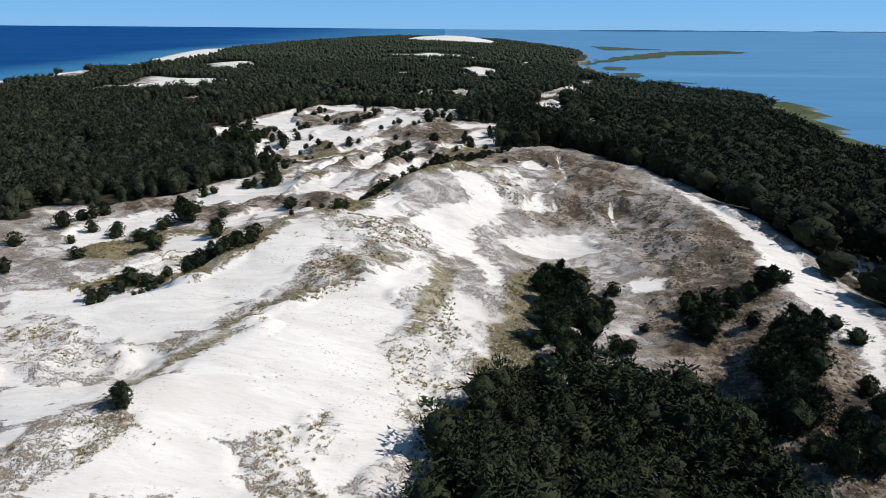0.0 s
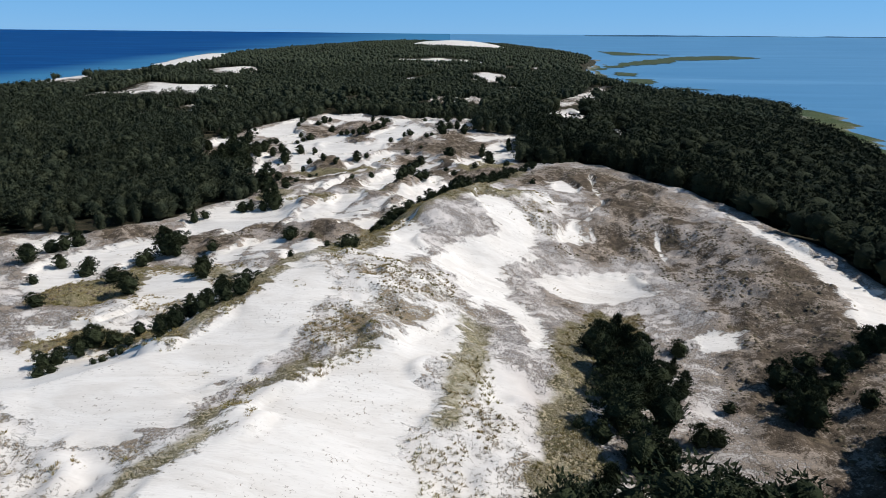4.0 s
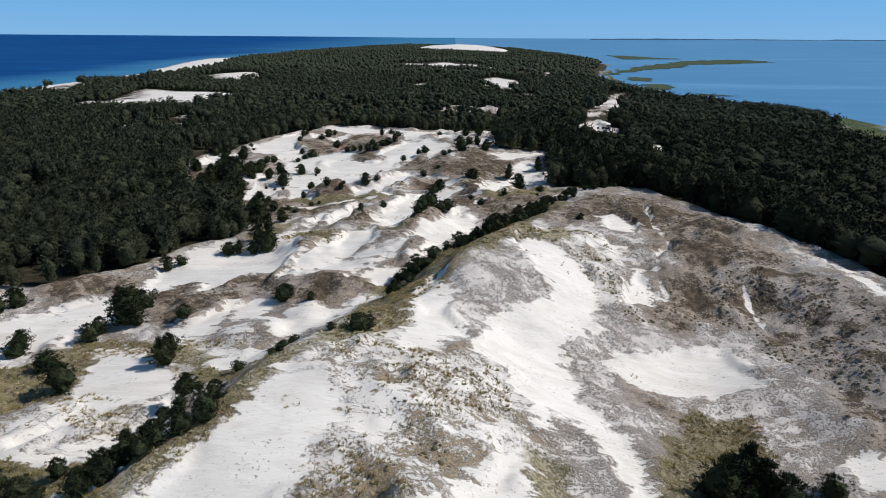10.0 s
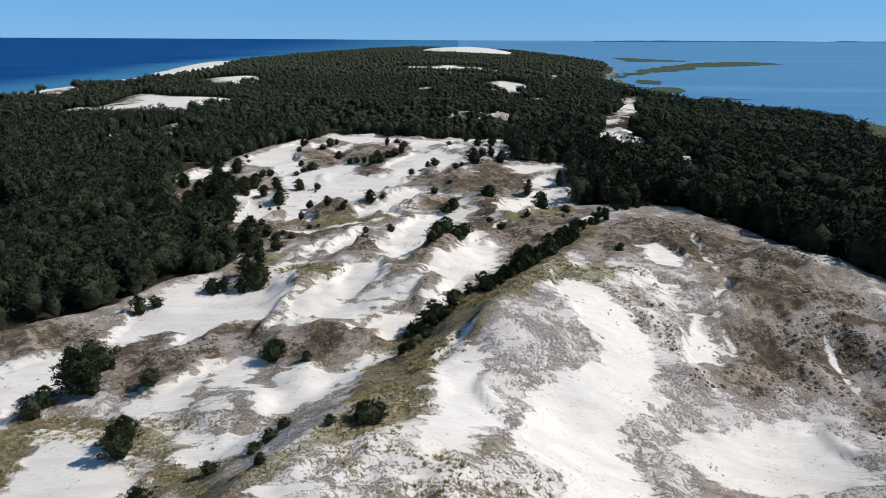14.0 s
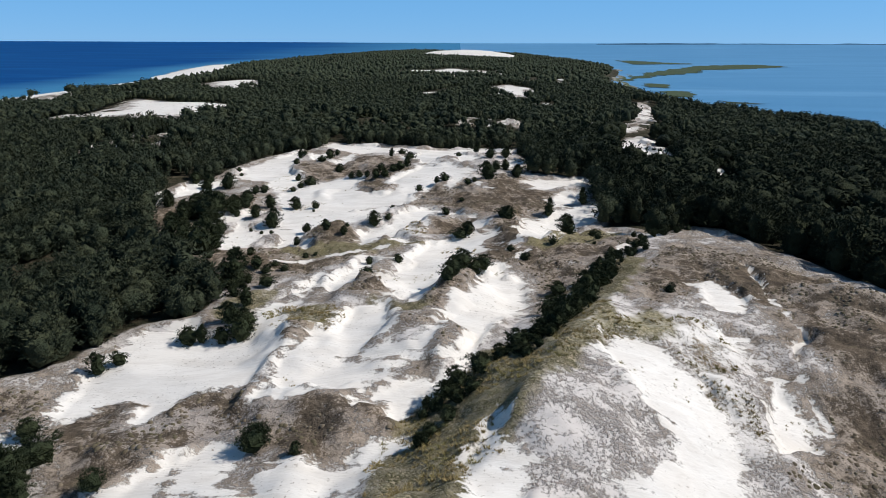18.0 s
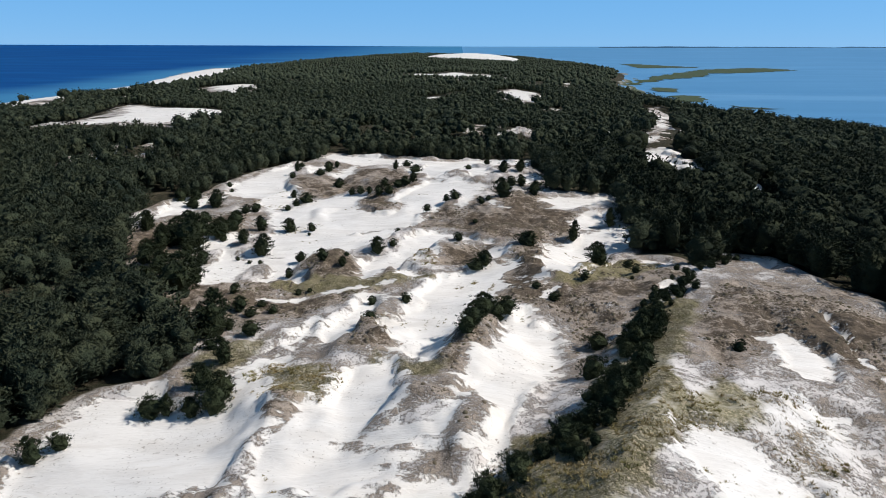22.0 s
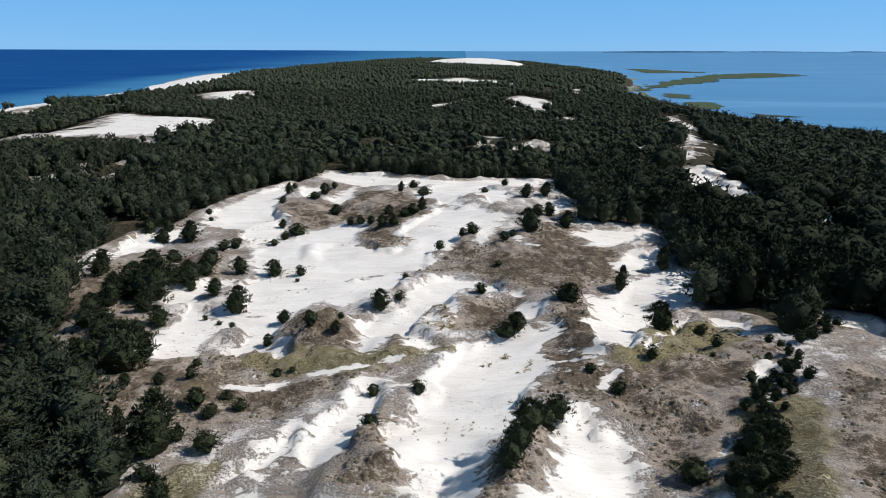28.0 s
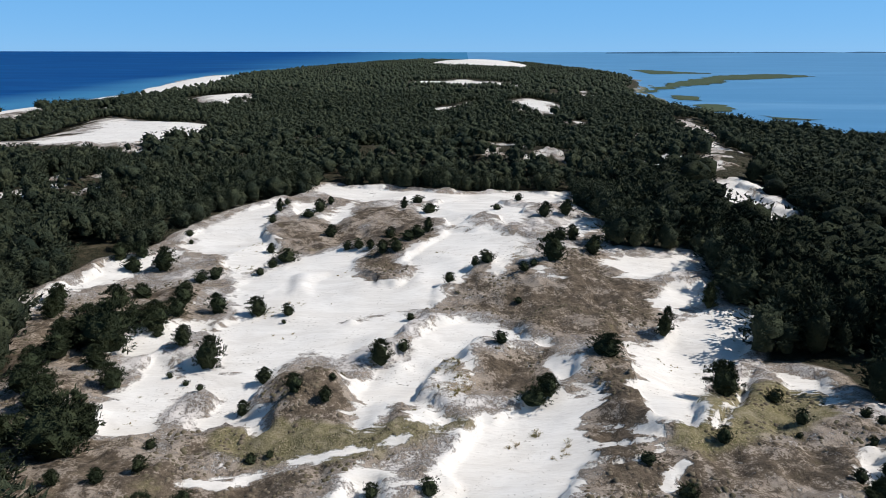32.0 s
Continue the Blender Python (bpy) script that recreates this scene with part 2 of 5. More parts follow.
# single hummocks and hollows of the dune field: x, y, radius, height
MOUNDS = [(-10.1, 126.2, 6, -0.9), (-42.2, 199.3, 6, 2.0), (-33.4, 224.4, 6, 2.3), (-19.8, 217.3, 5, 1.8), (-15.2, 223.3, 5, 2.0), (-49.4, 264.9, 5, 1.8), (-44.0, 263.7, 5, 1.8), (-18.9, 271.8, 6, -1.8), (-23.5, 276.4, 4, 1.2), (-34.0, 257.7, 4, 1.8), (-17.5, 195.6, 4, 1.5), (-23.8, 200.9, 5, 1.2), (-41.8, 159.6, 4, 1.8), (-33.8, 165.8, 4, 1.2), (-43.7, 210.5, 7, 1.5), (7.7, 276.7, 9, -1.6), (-36.8, 265.9, 7, -1.4), (-24.4, 231.0, 9, -1.2), (-16.6, 113.2, 5, 1.2), (4.1, 146.2, 8, -1.3), (-10.5, 129.1, 7, 0.9), (-43.6, 80.6, 6, -1.2), (-41.3, 317.5, 6, -1.0), (-59.1, 314.9, 4, 1.2), (-36.9, 283.6, 5, 1.0), (-11.4, 216.7, 8, -1.0), (-33.8, 194.3, 8, -0.9), (-39.7, 182.5, 5, 1.2), (-34.6, 183.2, 5, 1.3), (-27.3, 177.7, 5, 1.2), (-4.1, 166.0, 9, 0.8), (28.3, 184.0, 6, -1.2), (39.7, 208.1, 7, -1.0), (36.5, 179.1, 9, 0.8), (47.6, 177.4, 6, -1.2), (52.8, 172.6, 8, -1.3), (38.8, 154.2, 6, 1.0)]
# bare sand
SAND = []
SAND.append(outline([-61.2, 108.2, -57.9, 114.7, -52.3, 118.6, -41.3, 110.6, -38.3, 114, -34.8, 119.5, -31.4, 128, -29.6, 131.1, -26, 129.6, -21.9, 124.9, -21.4, 121.6, -24, 119, -24.1, 113.5, -25.7, 111.1, -26.1, 108.1, -28.1, 104.2, -28, 100.2, -31.8, 100.5, -33.7, 97.4, -34.9, 94.3, -34.2, 89.9, -48.9, 90.2]))   # west sheet
SAND.append(outline([-81.6, 116, -72.1, 117.6, -57.9, 121.7, -33.4, 113, -27.2, 107.7, -33.7, 97.1, -37.2, 89.9, -43.1, 88.1, -47.5, 87.1, -54.4, 92.9, -62.3, 94.9, -63.9, 91.1, -62.8, 87.3]))   # west sheet foot
SAND.append(outline([-39.8, 54.5, -36.8, 59.5, -34.6, 66.7, -35.9, 69.3, -36.3, 72.2, -35.5, 77, -33.8, 80.4, -30.3, 86.2, -27.1, 89.3, -24.5, 95.8, -20.6, 102.6, -14, 109.1, -4.5, 115.9, -2, 118.1, -3.3, 111.8, -6.1, 107.5, -7.7, 102.3, -8.2, 97.3, -10.1, 93.9, -9.3, 89.8, -6.8, 88.3, -5.8, 85.4, -4.9, 77.6, -5.5, 69.3, -8.8, 63.3, -9.7, 60.3]))   # foreground sheet
SAND.append(outline([-29.6, 89.3, -27.9, 95.9, -22.9, 99.8, -17.6, 105.1, -12.7, 109.1, -8.8, 115.2, -3.5, 123, -2.8, 119.8, -3.6, 115.9, -3.2, 112.4, -6.5, 106.6, -7.8, 103.3, -5.9, 101, -5.6, 97.6, -7.6, 94.5, -10.4, 93.5]))   # foreground sheet top
SAND.append(outline([-58.7, 80.6, -54.1, 78.1, -49.3, 74.8, -41.7, 74.9, -39.7, 72.3, -42.7, 67.6, -45.3, 65.3, -45.8, 60.3]))   # left pocket
SAND.append(outline([-12.8, 168, -12.1, 165.1, -10.4, 159.8, -9.3, 153.2, -8.2, 149.2, -7.2, 146.7, -10.9, 144.1, -13.9, 140.6, -16, 138.5, -17.2, 141.5, -16.9, 147.5, -15.8, 151, -15.7, 158.7, -14.7, 164.6]))   # sand face
SAND.append(outline([0.1, 182.1, 4.8, 189.4, 10.1, 187.2, 12.9, 184.4, 14.8, 180.9, 16.2, 177.5, 15, 171.3, 12.2, 165.1, 8.4, 162.1, 6.8, 160.1, 3.9, 162.4, 6.2, 166.7, 8.4, 169.8, 7.2, 171.8, 5, 174.1, 3.5, 178.4]))   # chute head
SAND.append(outline([5.5, 165.2, 11.6, 168, 14.2, 165.5, 10.5, 158.7, 5.9, 155.4, 7.3, 148.1, 8.4, 140.7, 10.3, 136.9, 11, 127.7, 11, 120.4, 9.4, 117.9, 9.1, 126.1, 7.7, 131.1, 5.6, 132.7, 2.6, 133.5, 1, 129.3, -0.2, 131, -1.7, 137.4, -2.5, 141.5, -4.9, 141.8, -7.7, 142.7, -3.7, 156.7, 0.8, 160.7]))   # chute
SAND.append(outline([16.4, 158.9, 22.4, 160.4, 30.9, 164.3, 36.2, 164.2, 36.4, 159.9, 36.7, 155.2, 37.1, 152.3, 33.5, 151.7, 26.2, 150.4, 19, 149.5, 16.3, 151.2, 14.5, 153.4]))   # bowl sheet
SAND.append(outline([40, 134.6, 43.8, 134.4, 46.3, 132.9, 44, 128.8, 39.3, 127.6, 38.5, 129.9]))   # bowl scrape
SAND.append(outline([26, 218.6, 30.8, 218.7, 33.6, 212.2, 29, 205.4, 25.3, 206, 24.6, 211.3]))   # summit scrape
SAND.append(outline([27, 190.4, 27.7, 186.8, 29.2, 182.5, 29.3, 180.2, 24.9, 174.5, 20, 172.2, 23.9, 181.4]))   # summit wash
SAND.append(outline([19.1, 200.8, 22, 199.9, 25.1, 198.5, 27.2, 197.5, 23.3, 194.7, 21, 195.7]))   # summit lip
SAND.append(outline([66.2, 197.1, 70.8, 181.7, 75.1, 162, 77.7, 151.8, 80.8, 146.9, 79, 135.7, 77.8, 121, 71.6, 99.6, 62.6, 84.6, 64.2, 94.3, 65.2, 102.7, 66.2, 111.7, 64.8, 119.7, 67.8, 135.6, 71.3, 146.4, 71.1, 158.9, 67.4, 172.4]))   # rim strip
SAND.append(outline([93.5, 148.3, 97.2, 145.5, 97.2, 140.6, 93.6, 141.3]))   # rim pocket
SAND.append(outline([-53.9, 205.5, -52.3, 212.5, -49.6, 219.4, -47.4, 218.2, -48.2, 212.4, -46.5, 207.8, -47.2, 204, -44.1, 196.1, -44.2, 188.8, -40.9, 184.7, -39.4, 181.2, -42.7, 181.5, -46, 185.7, -50, 185.4, -54.1, 183.6, -55.5, 177, -57.8, 177.1, -58, 184.5, -63.2, 186.3, -66.8, 184.1, -69.4, 181.2, -71.5, 185.1, -70.2, 191.1, -71.4, 200.5, -68.3, 207.7, -62.8, 209.2, -60.2, 205]))   # ripple sheet west
SAND.append(outline([-43.3, 188.3, -42.6, 193.2, -39.6, 200.2, -38.9, 202.4, -36.7, 206.2, -36.4, 209.7, -34.6, 214.7, -29.2, 215.5, -27.7, 209.1, -27.3, 201, -29.7, 197.7, -31.1, 196, -33.8, 194.3, -32, 192.1, -26.1, 191.4, -23.3, 192, -25.8, 187.1, -29.6, 184.9, -32.4, 182.1, -35.1, 185.4, -37.4, 186.8, -38.4, 185.1, -38.4, 182.4, -39.8, 180.5, -41.3, 183.5]))   # ripple sheet
SAND.append(outline([-31, 195.3, -27.3, 195.7, -24.9, 194.7, -22.1, 197.5, -17.4, 202.1, -15.4, 203.8, -19.8, 198, -21.2, 194, -22.9, 192, -26.2, 192.4, -29.2, 192.9]))   # ripple sheet mid
SAND.append(outline([-19, 202.5, -17, 208.4, -13.9, 210.6, -11.5, 208.3, -10.2, 208.7, -11.8, 202.3, -13.6, 198.2, -14, 193.8, -15, 190.7, -15.7, 190.2, -17.5, 191.9, -19.6, 189.8, -19, 192.7, -16.4, 195.7, -13.6, 201.3, -13.4, 203.2, -16.7, 200.6]))   # ripple tongue
SAND.append(outline([-32.1, 180.4, -29.3, 183.2, -24.4, 186.8, -19.6, 189.4, -16.8, 190.5, -15.1, 189.4, -18.9, 184.3, -22.6, 180.3, -23.6, 176.8, -25.4, 176.5, -25.9, 181, -28.2, 179.6, -29.7, 177.1]))   # ripple foot
SAND.append(outline([-26.9, 252.3, -19.9, 259.3, -12.3, 264.5, -8.1, 263, -11.1, 252, -14, 239, -17.7, 234.3, -19.5, 227.9, -21.2, 217.3, -22.9, 212.8, -24.9, 213.2, -26.8, 217.1, -29.4, 222.5, -31.5, 227.9, -31.9, 232.3, -29.9, 234, -28.4, 242.9]))   # white slide
SAND.append(outline([-25, 252.9, -22.7, 257.7, -15.3, 259.3, -11.8, 263.4, -9.2, 265, -11.7, 256.4, -13.9, 248.2, -16, 241.9, -25.6, 242.7]))   # white slide head
SAND.append(outline([-11.6, 231.6, -8, 237.8, -6.5, 236.2, -6.3, 231.5, -3.4, 234.5, -2.5, 230.1, -2.5, 225.6, -4, 218.3, -7.1, 213, -9.1, 208.8, -10.1, 204.4, -11.6, 200.4, -17.2, 200.7, -18.3, 203.1, -17.1, 207.7, -19.7, 207.5, -18.3, 214.7, -15.5, 217.5, -13.2, 223.5]))   # east slide
SAND.append(outline([-50.8, 222.6, -48.2, 227.3, -45.5, 233.3, -43.6, 236, -43.2, 232.2, -43.9, 227.6, -46.3, 225.8, -48.5, 222.9]))   # sickle
SAND.append(outline([-41.7, 225.2, -42.4, 230.5, -40.6, 234.2, -37.7, 244.2, -35.1, 245.6, -34.5, 240.2, -35.7, 235.7, -38, 228.8, -39.7, 224.9]))   # sickle two
SAND.append(outline([-57.8, 158.5, -58.6, 162.8, -54.2, 164.4, -51.6, 167.9, -49.4, 170.9, -48.4, 169, -48.9, 162.6, -49.6, 158.6, -51.5, 157.9, -52.5, 155.4]))   # waves west
SAND.append(outline([-46.9, 163.7, -48.3, 170, -46.1, 173.5, -43.1, 172, -41.1, 169.2, -41.8, 164.7, -38, 162.3, -39.1, 166.4, -35.7, 169, -31.5, 168.2, -30.8, 164.4, -28.9, 162.3, -28.2, 167.3, -27.1, 171.3, -22.4, 173.6, -23, 170.8, -26.7, 168.1, -27.7, 161.6, -30.1, 160, -35.4, 157.7, -37.1, 156.2, -38.6, 156.7, -40.1, 160.1, -44.3, 162.9]))   # waves
SAND.append(outline([-46.5, 158.3, -45.4, 160.5, -43.8, 161.1, -42.4, 159.7, -42.5, 157.2, -44.5, 156.6]))   # wave crescent
SAND.append(outline([-82.1, 172.9, -78.8, 176.1, -73.4, 177.7, -67.8, 170.8, -68.5, 165.9, -71.6, 164, -71.7, 157.2]))   # west patch
SAND.append(outline([-63.4, 142.7, -63.1, 149.9, -61.3, 151.4, -55.6, 146.5, -47.9, 143.6, -47.3, 140.1, -54.3, 137.1, -58.9, 132, -59.7, 128.6, -61.3, 125, -63.8, 128.6, -60.5, 132.3, -59.3, 136.7]))   # hollow sheet
SAND.append(outline([-45.9, 151.1, -46.2, 153.6, -42.3, 152.5, -35.9, 151.4, -31.5, 138.5, -37.5, 148.1, -40.1, 146, -43.5, 145.2, -45.3, 148]))   # hollow sheet two
SAND.append(outline([-66.5, 126.6, -65.9, 127.8, -58.8, 125.5, -51.5, 129.7, -48.1, 134.8, -48.6, 139.6, -44.8, 138.5, -40.3, 115.7, -51.4, 125.5, -58.9, 124.1]))   # crest foot sand
SAND.append(outline([-72, 125.1, -70.1, 126.1, -63.4, 123.3, -59.8, 117.5, -61.6, 115.9, -65.2, 114.4]))   # crest foot sand two
SAND.append(outline([-87.7, 149.3, -83.4, 152.7, -74.1, 151.3, -78.7, 144.7, -85.3, 145.6]))   # crest foot sand three
SAND.append(outline([-66, 149.3, -64.4, 157.5, -58, 155.1, -46.3, 143, -47.5, 140.5, -54.2, 138.4, -61.1, 140.1]))   # crest foot sand four
SAND.append(outline([-90.9, 154.6, -91.8, 166.6, -84, 169.6, -73.6, 176.1, -63.8, 170.3, -70.4, 166.1, -76.4, 155.3, -80.8, 148.2, -86, 146.7]))   # far west patch
SAND.append(outline([-108.4, 181.6, -93.1, 179.7, -94.1, 176.7, -101.2, 170.3]))   # far west strip
SAND.append(outline([-96.7, 346.1, -92.5, 373.7, -82.9, 389.5, -81.2, 377.1, -79.6, 359, -75.7, 342.9, -71.3, 336.8, -71.2, 327.9, -73.5, 322.5, -72.9, 312.9, -78.9, 325.2, -84.2, 333.1, -93.1, 336.7, -93, 343.9]))   # north slope
SAND.append(outline([-72.4, 318.8, -68.3, 321.9, -63, 332.2, -55.5, 335.6, -48.2, 332, -50.1, 326.8, -49.8, 318.5, -45.7, 312.3, -43.8, 306.6, -39.3, 309, -35.6, 313.2, -35.3, 318.5, -40.4, 321.1, -37.3, 329.2, -31.7, 335.4, -30.5, 342.2, -24.3, 339, -18.8, 338.9, -14.7, 329.2, -17.6, 323.1, -23.3, 315.2, -25.6, 310.2, -29, 305.7, -31.4, 298.3, -38.4, 299.5, -44.4, 296.3, -51.7, 290.7, -55.2, 288.6, -59.5, 286.2, -66.7, 296.6, -72.5, 304.5, -72.9, 312.9]))   # north sheet
SAND.append(outline([-69.3, 288.8, -67.6, 299.6, -59.2, 288.7, -51.4, 289.3, -43.9, 292.8, -38.3, 297.8, -34, 296.9, -37, 284.5, -41.9, 279.4, -45.1, 276.7, -51.1, 279.4, -53.5, 274.6, -58.6, 271.3, -62, 273.8, -66.3, 283.2]))   # north sheet foot
SAND.append(outline([-82.8, 280.8, -82.3, 286.8, -77.8, 290.1, -72.1, 293.9, -69.3, 288.8, -73.8, 287.7, -72.5, 278.2, -71.7, 274.1, -68.2, 267.3, -67.7, 264, -67.9, 261, -68.7, 257.5, -71.6, 255.8, -74.1, 259.4, -75.9, 266, -74.2, 267, -75.5, 274.5, -80.2, 278.3]))   # north sheet west
SAND.append(outline([-68.4, 274.5, -61.2, 271.4, -58.5, 273.6, -54.8, 272.9, -53.5, 274.6, -54.9, 266, -56.8, 264.2, -55.9, 262.7, -52.3, 260.2, -51.7, 256.3, -55.5, 258.6, -58.1, 259.8, -60.1, 258.8, -59.3, 265.4, -62.9, 266.6, -67, 270.8]))   # rill sand
SAND.append(outline([-108.5, 300.4, -108.4, 306, -106.1, 312.1, -105.6, 316, -105, 327, -100.9, 329.6, -94.1, 332.5, -97.3, 321.4, -99.9, 313.9, -104.5, 309.2, -106.1, 303.7]))   # west shelf
SAND.append(outline([-42.3, 270.3, -39.6, 275.1, -34.5, 277.4, -31.4, 286.5, -25.6, 293.6, -21.6, 293.1, -16, 287.6, -12, 281.3, -18.4, 279.7, -21.9, 279.9, -23.1, 274.4, -24.4, 271.3, -28.2, 273.3, -30.1, 267.1, -31.9, 264.1, -35.5, 260.9, -37.2, 256.4, -38.9, 255.9]))   # centre patch
SAND.append(outline([-32.8, 263.7, -29.9, 263.6, -28.7, 258.1, -29.9, 255.6, -31.6, 255.5]))   # centre tail
SAND.append(outline([-12.2, 274, -8.7, 273.3, -9, 268.9, -11.1, 268.1, -12, 270.6]))   # pit
SAND.append(outline([0.9, 283.8, 5.4, 284.7, 11.7, 289.9, 14.6, 296.2, 20.4, 298.6, 25.3, 297.7, 25.9, 293.9, 21.9, 288.6, 19.4, 284.6, 13.4, 278, 6.4, 264.1, 1.9, 253.5, 0.3, 252.5, -0.8, 256.6, -1.3, 260, -0.2, 268.6]))   # east blowout
SAND.append(outline([5.1, 318.7, 11.8, 324.3, 25.5, 328.1, 23.8, 319, 15.3, 310.5, 7.5, 310.9]))   # east shelf
SAND.append(outline([14.5, 307.5, 21.8, 309.4, 19.4, 303.3, 13.4, 299.5, 10.3, 299.6]))   # east shelf two
SAND.append(outline([24.5, 275.3, 27.3, 274.1, 25.9, 264.3, 24.5, 260.7, 23.8, 267.3, 22.5, 269.4]))   # edge strip
SAND.append(outline([19, 247.6, 20, 246.8, 19.2, 242.1, 17.4, 238, 14.8, 235.5, 17, 241.3]))   # knoll scrape
SAND.append(outline([-38.8, 373.2, -34.4, 387.9, -21.9, 395.3, -12.2, 376.9, -8.2, 366.5, -10.3, 342.5, -16.7, 340.5, -17.8, 356.8, -22.3, 358.7, -24.3, 341.4, -29.8, 342.3, -36, 366.4]))   # north crest
SAND.append(outline([-19.9, 316.8, -17.9, 328.8, -13.8, 332.9, -11.4, 330.1, -13.1, 325.2, -17.4, 314.4, -18.3, 308.1, -20.1, 311.1]))   # notch patch
SAND.append(outline([-13.2, 309.7, -9.7, 311, -6.7, 307.4, -10.1, 306.9]))   # notch two
SAND.append(outline([0.8, 351.9, 6.5, 351.2, 6.5, 339.9, 1.9, 332.6, -1.7, 335]))   # north east gap
SAND.append(outline([-5.9, 412, 9.1, 408, 6.4, 395.5, -6.8, 381]))   # north gap
SAND.append(outline([-74.4, 369.1, -76.1, 383.1, -71.2, 384.9, -69.7, 366.4]))   # mound gap
SAND.append(outline([-64.2, 363.1, -63.5, 381.2, -59.3, 387.5, -58.1, 369.2, -59.4, 358.4]))   # mound gap two
SAND.append(outline([-74.3, 399.8, -73.6, 415.8, -63.4, 402, -65.6, 393]))   # mound gap three
SAND.append(outline([-60, 392.2, -52.4, 405.2, -40.6, 400.6, -43.7, 393.1, -56.4, 392]))   # mound gap four
SAND.append(outline([44.8, 277.2, 50.2, 276.6, 51, 269.9, 45.8, 261.7, 42.4, 266.6]))   # ridge scrape
SAND.append(outline([-75.1, 403.7, -60.6, 409.4, -40.9, 406.2, -29.3, 402.6, -10.1, 408.7, 9.5, 410.5, 6.1, 400.3, -11.6, 385.8, -36.3, 388.9, -61.7, 391.4]))   # north rim
# clearings of bare sand in the forest
FAR = []
FAR.append(outline([-234.5, 474.4, -240, 538.4, -279.1, 667.8, -230, 638.5, -176.7, 596.9, -162, 527.7, -178.3, 484.5, -202.8, 477.8]))   # far blowout
FAR.append(outline([132.6, 709.6, 154.6, 724.7, 128.4, 622.3, 84.1, 486.3, 87.5, 472, 78.7, 442.7, 69.1, 425.3, 62.1, 398.7, 62.4, 385.6, 53.8, 369.9, 48.4, 368.2, 54.1, 388.8, 62.3, 406.8, 56.9, 413.1, 64.4, 438.4, 75.5, 458.2, 92, 524.9, 108.5, 610.2]))   # track a
FAR.append(outline([54.7, 448.5, 60, 441.2, 55.7, 424.3, 52.6, 433.8]))   # track b
FAR.append(outline([54.5, 365.6, 66.5, 371.7, 64.1, 362.9, 56.5, 355.7, 52.8, 357.4]))   # track c
FAR.append(outline([68.5, 347.3, 74.9, 347.5, 75.6, 338.6, 67.9, 325.7, 66.1, 332.6, 65.7, 339.1]))   # track d
FAR.append(outline([-157.3, 369.3, -158.4, 382.2, -157.9, 403.9, -152.4, 397.4, -150.9, 378.5, -152.5, 367]))   # glade west
FAR.append(outline([-145.6, 393.3, -141, 399, -135.1, 390.7, -136.4, 380.9]))   # glade west two
FAR.append(outline([-294.4, 858.8, -269.7, 923.5, -225.9, 884, -251.8, 808]))   # far patch a
FAR.append(outline([-126, 1227.9, -27.4, 1328.2, 54.4, 1225.7, 40.1, 1131.3, -77.7, 1173.6]))   # far patch c
FAR.append(outline([7.8, 835.5, 40.4, 904.7, 61.1, 822.2, 37.1, 719.7, 20.2, 772.4]))   # far patch d
FAR.append(outline([-50.7, 767.6, -11.3, 870.7, -10.5, 825.5, -33.8, 776.1]))   # far patch e
FAR.append(outline([-495.4, 1271.4, -575.6, 1588.5, -596.4, 1845.2, -514.7, 1534.5, -462.1, 1247.2]))   # coast a
FAR.append(outline([-385.7, 713.7, -412.6, 800, -363.2, 717.2]))   # coast b
FAR.append(outline([-335.3, 748.4, -332, 794, -307.9, 736]))   # coast c
FAR.append(outline([-356.3, 735.2, -366.5, 762.1, -350, 747.7, -340.6, 727.4, -342.9, 720]))   # spot 0
FAR.append(outline([-334, 751.9, -338.4, 775.5, -322.7, 768.1, -316.2, 749.1, -321.4, 740.5]))   # spot 1
FAR.append(outline([-235, 1012.7, -238.2, 1044.2, -229.2, 1034.7, -224.7, 1008.6, -227.3, 997]))   # spot 3
FAR.append(outline([-105.2, 521.4, -107, 537.6, -103, 532.6, -100.9, 519.3, -101.9, 513.6]))   # spot 5
FAR.append(outline([-70.3, 480.7, -67.7, 492.3, -61.1, 488.9, -61.6, 479.5, -66, 475.2]))   # spot 6
FAR.append(outline([-35.1, 528.9, -33, 541.4, -29.4, 537.7, -30.1, 527.3, -32.9, 522.7]))   # spot 7
FAR.append(outline([-22.9, 504.6, -18.1, 526.4, -11.5, 519.7, -13.8, 502.1, -19.3, 494.8]))   # spot 8
FAR.append(outline([-12.2, 489.9, -7.1, 515.4, -1.7, 507.2, -4.5, 487, -9.5, 479.1]))   # spot 9
FAR.append(outline([3.1, 469.8, 9.8, 485.6, 17, 480.5, 13.4, 467.9, 6.7, 463]))   # spot 10
FAR.append(outline([47.6, 659.7, 54.9, 678.3, 60.8, 673, 56.5, 657.3, 49.9, 649.9]))   # spot 11
FAR.append(outline([70.2, 567.6, 79.1, 589, 83.2, 583.5, 77, 565, 70.7, 557.3]))   # spot 12
FAR.append(outline([71.1, 1001.5, 82.1, 1047.8, 88.6, 1033.5, 81.6, 995.4, 73, 978.9]))   # spot 13
FAR.append(outline([109.2, 1669.7, 128.4, 1770.8, 140.4, 1739.5, 128.1, 1656.6, 112.9, 1621.2]))   # spot 14
FAR.append(outline([112, 1000.2, 125.1, 1062.5, 125.9, 1042.6, 116.1, 991.6, 109.3, 970.2]))   # spot 15
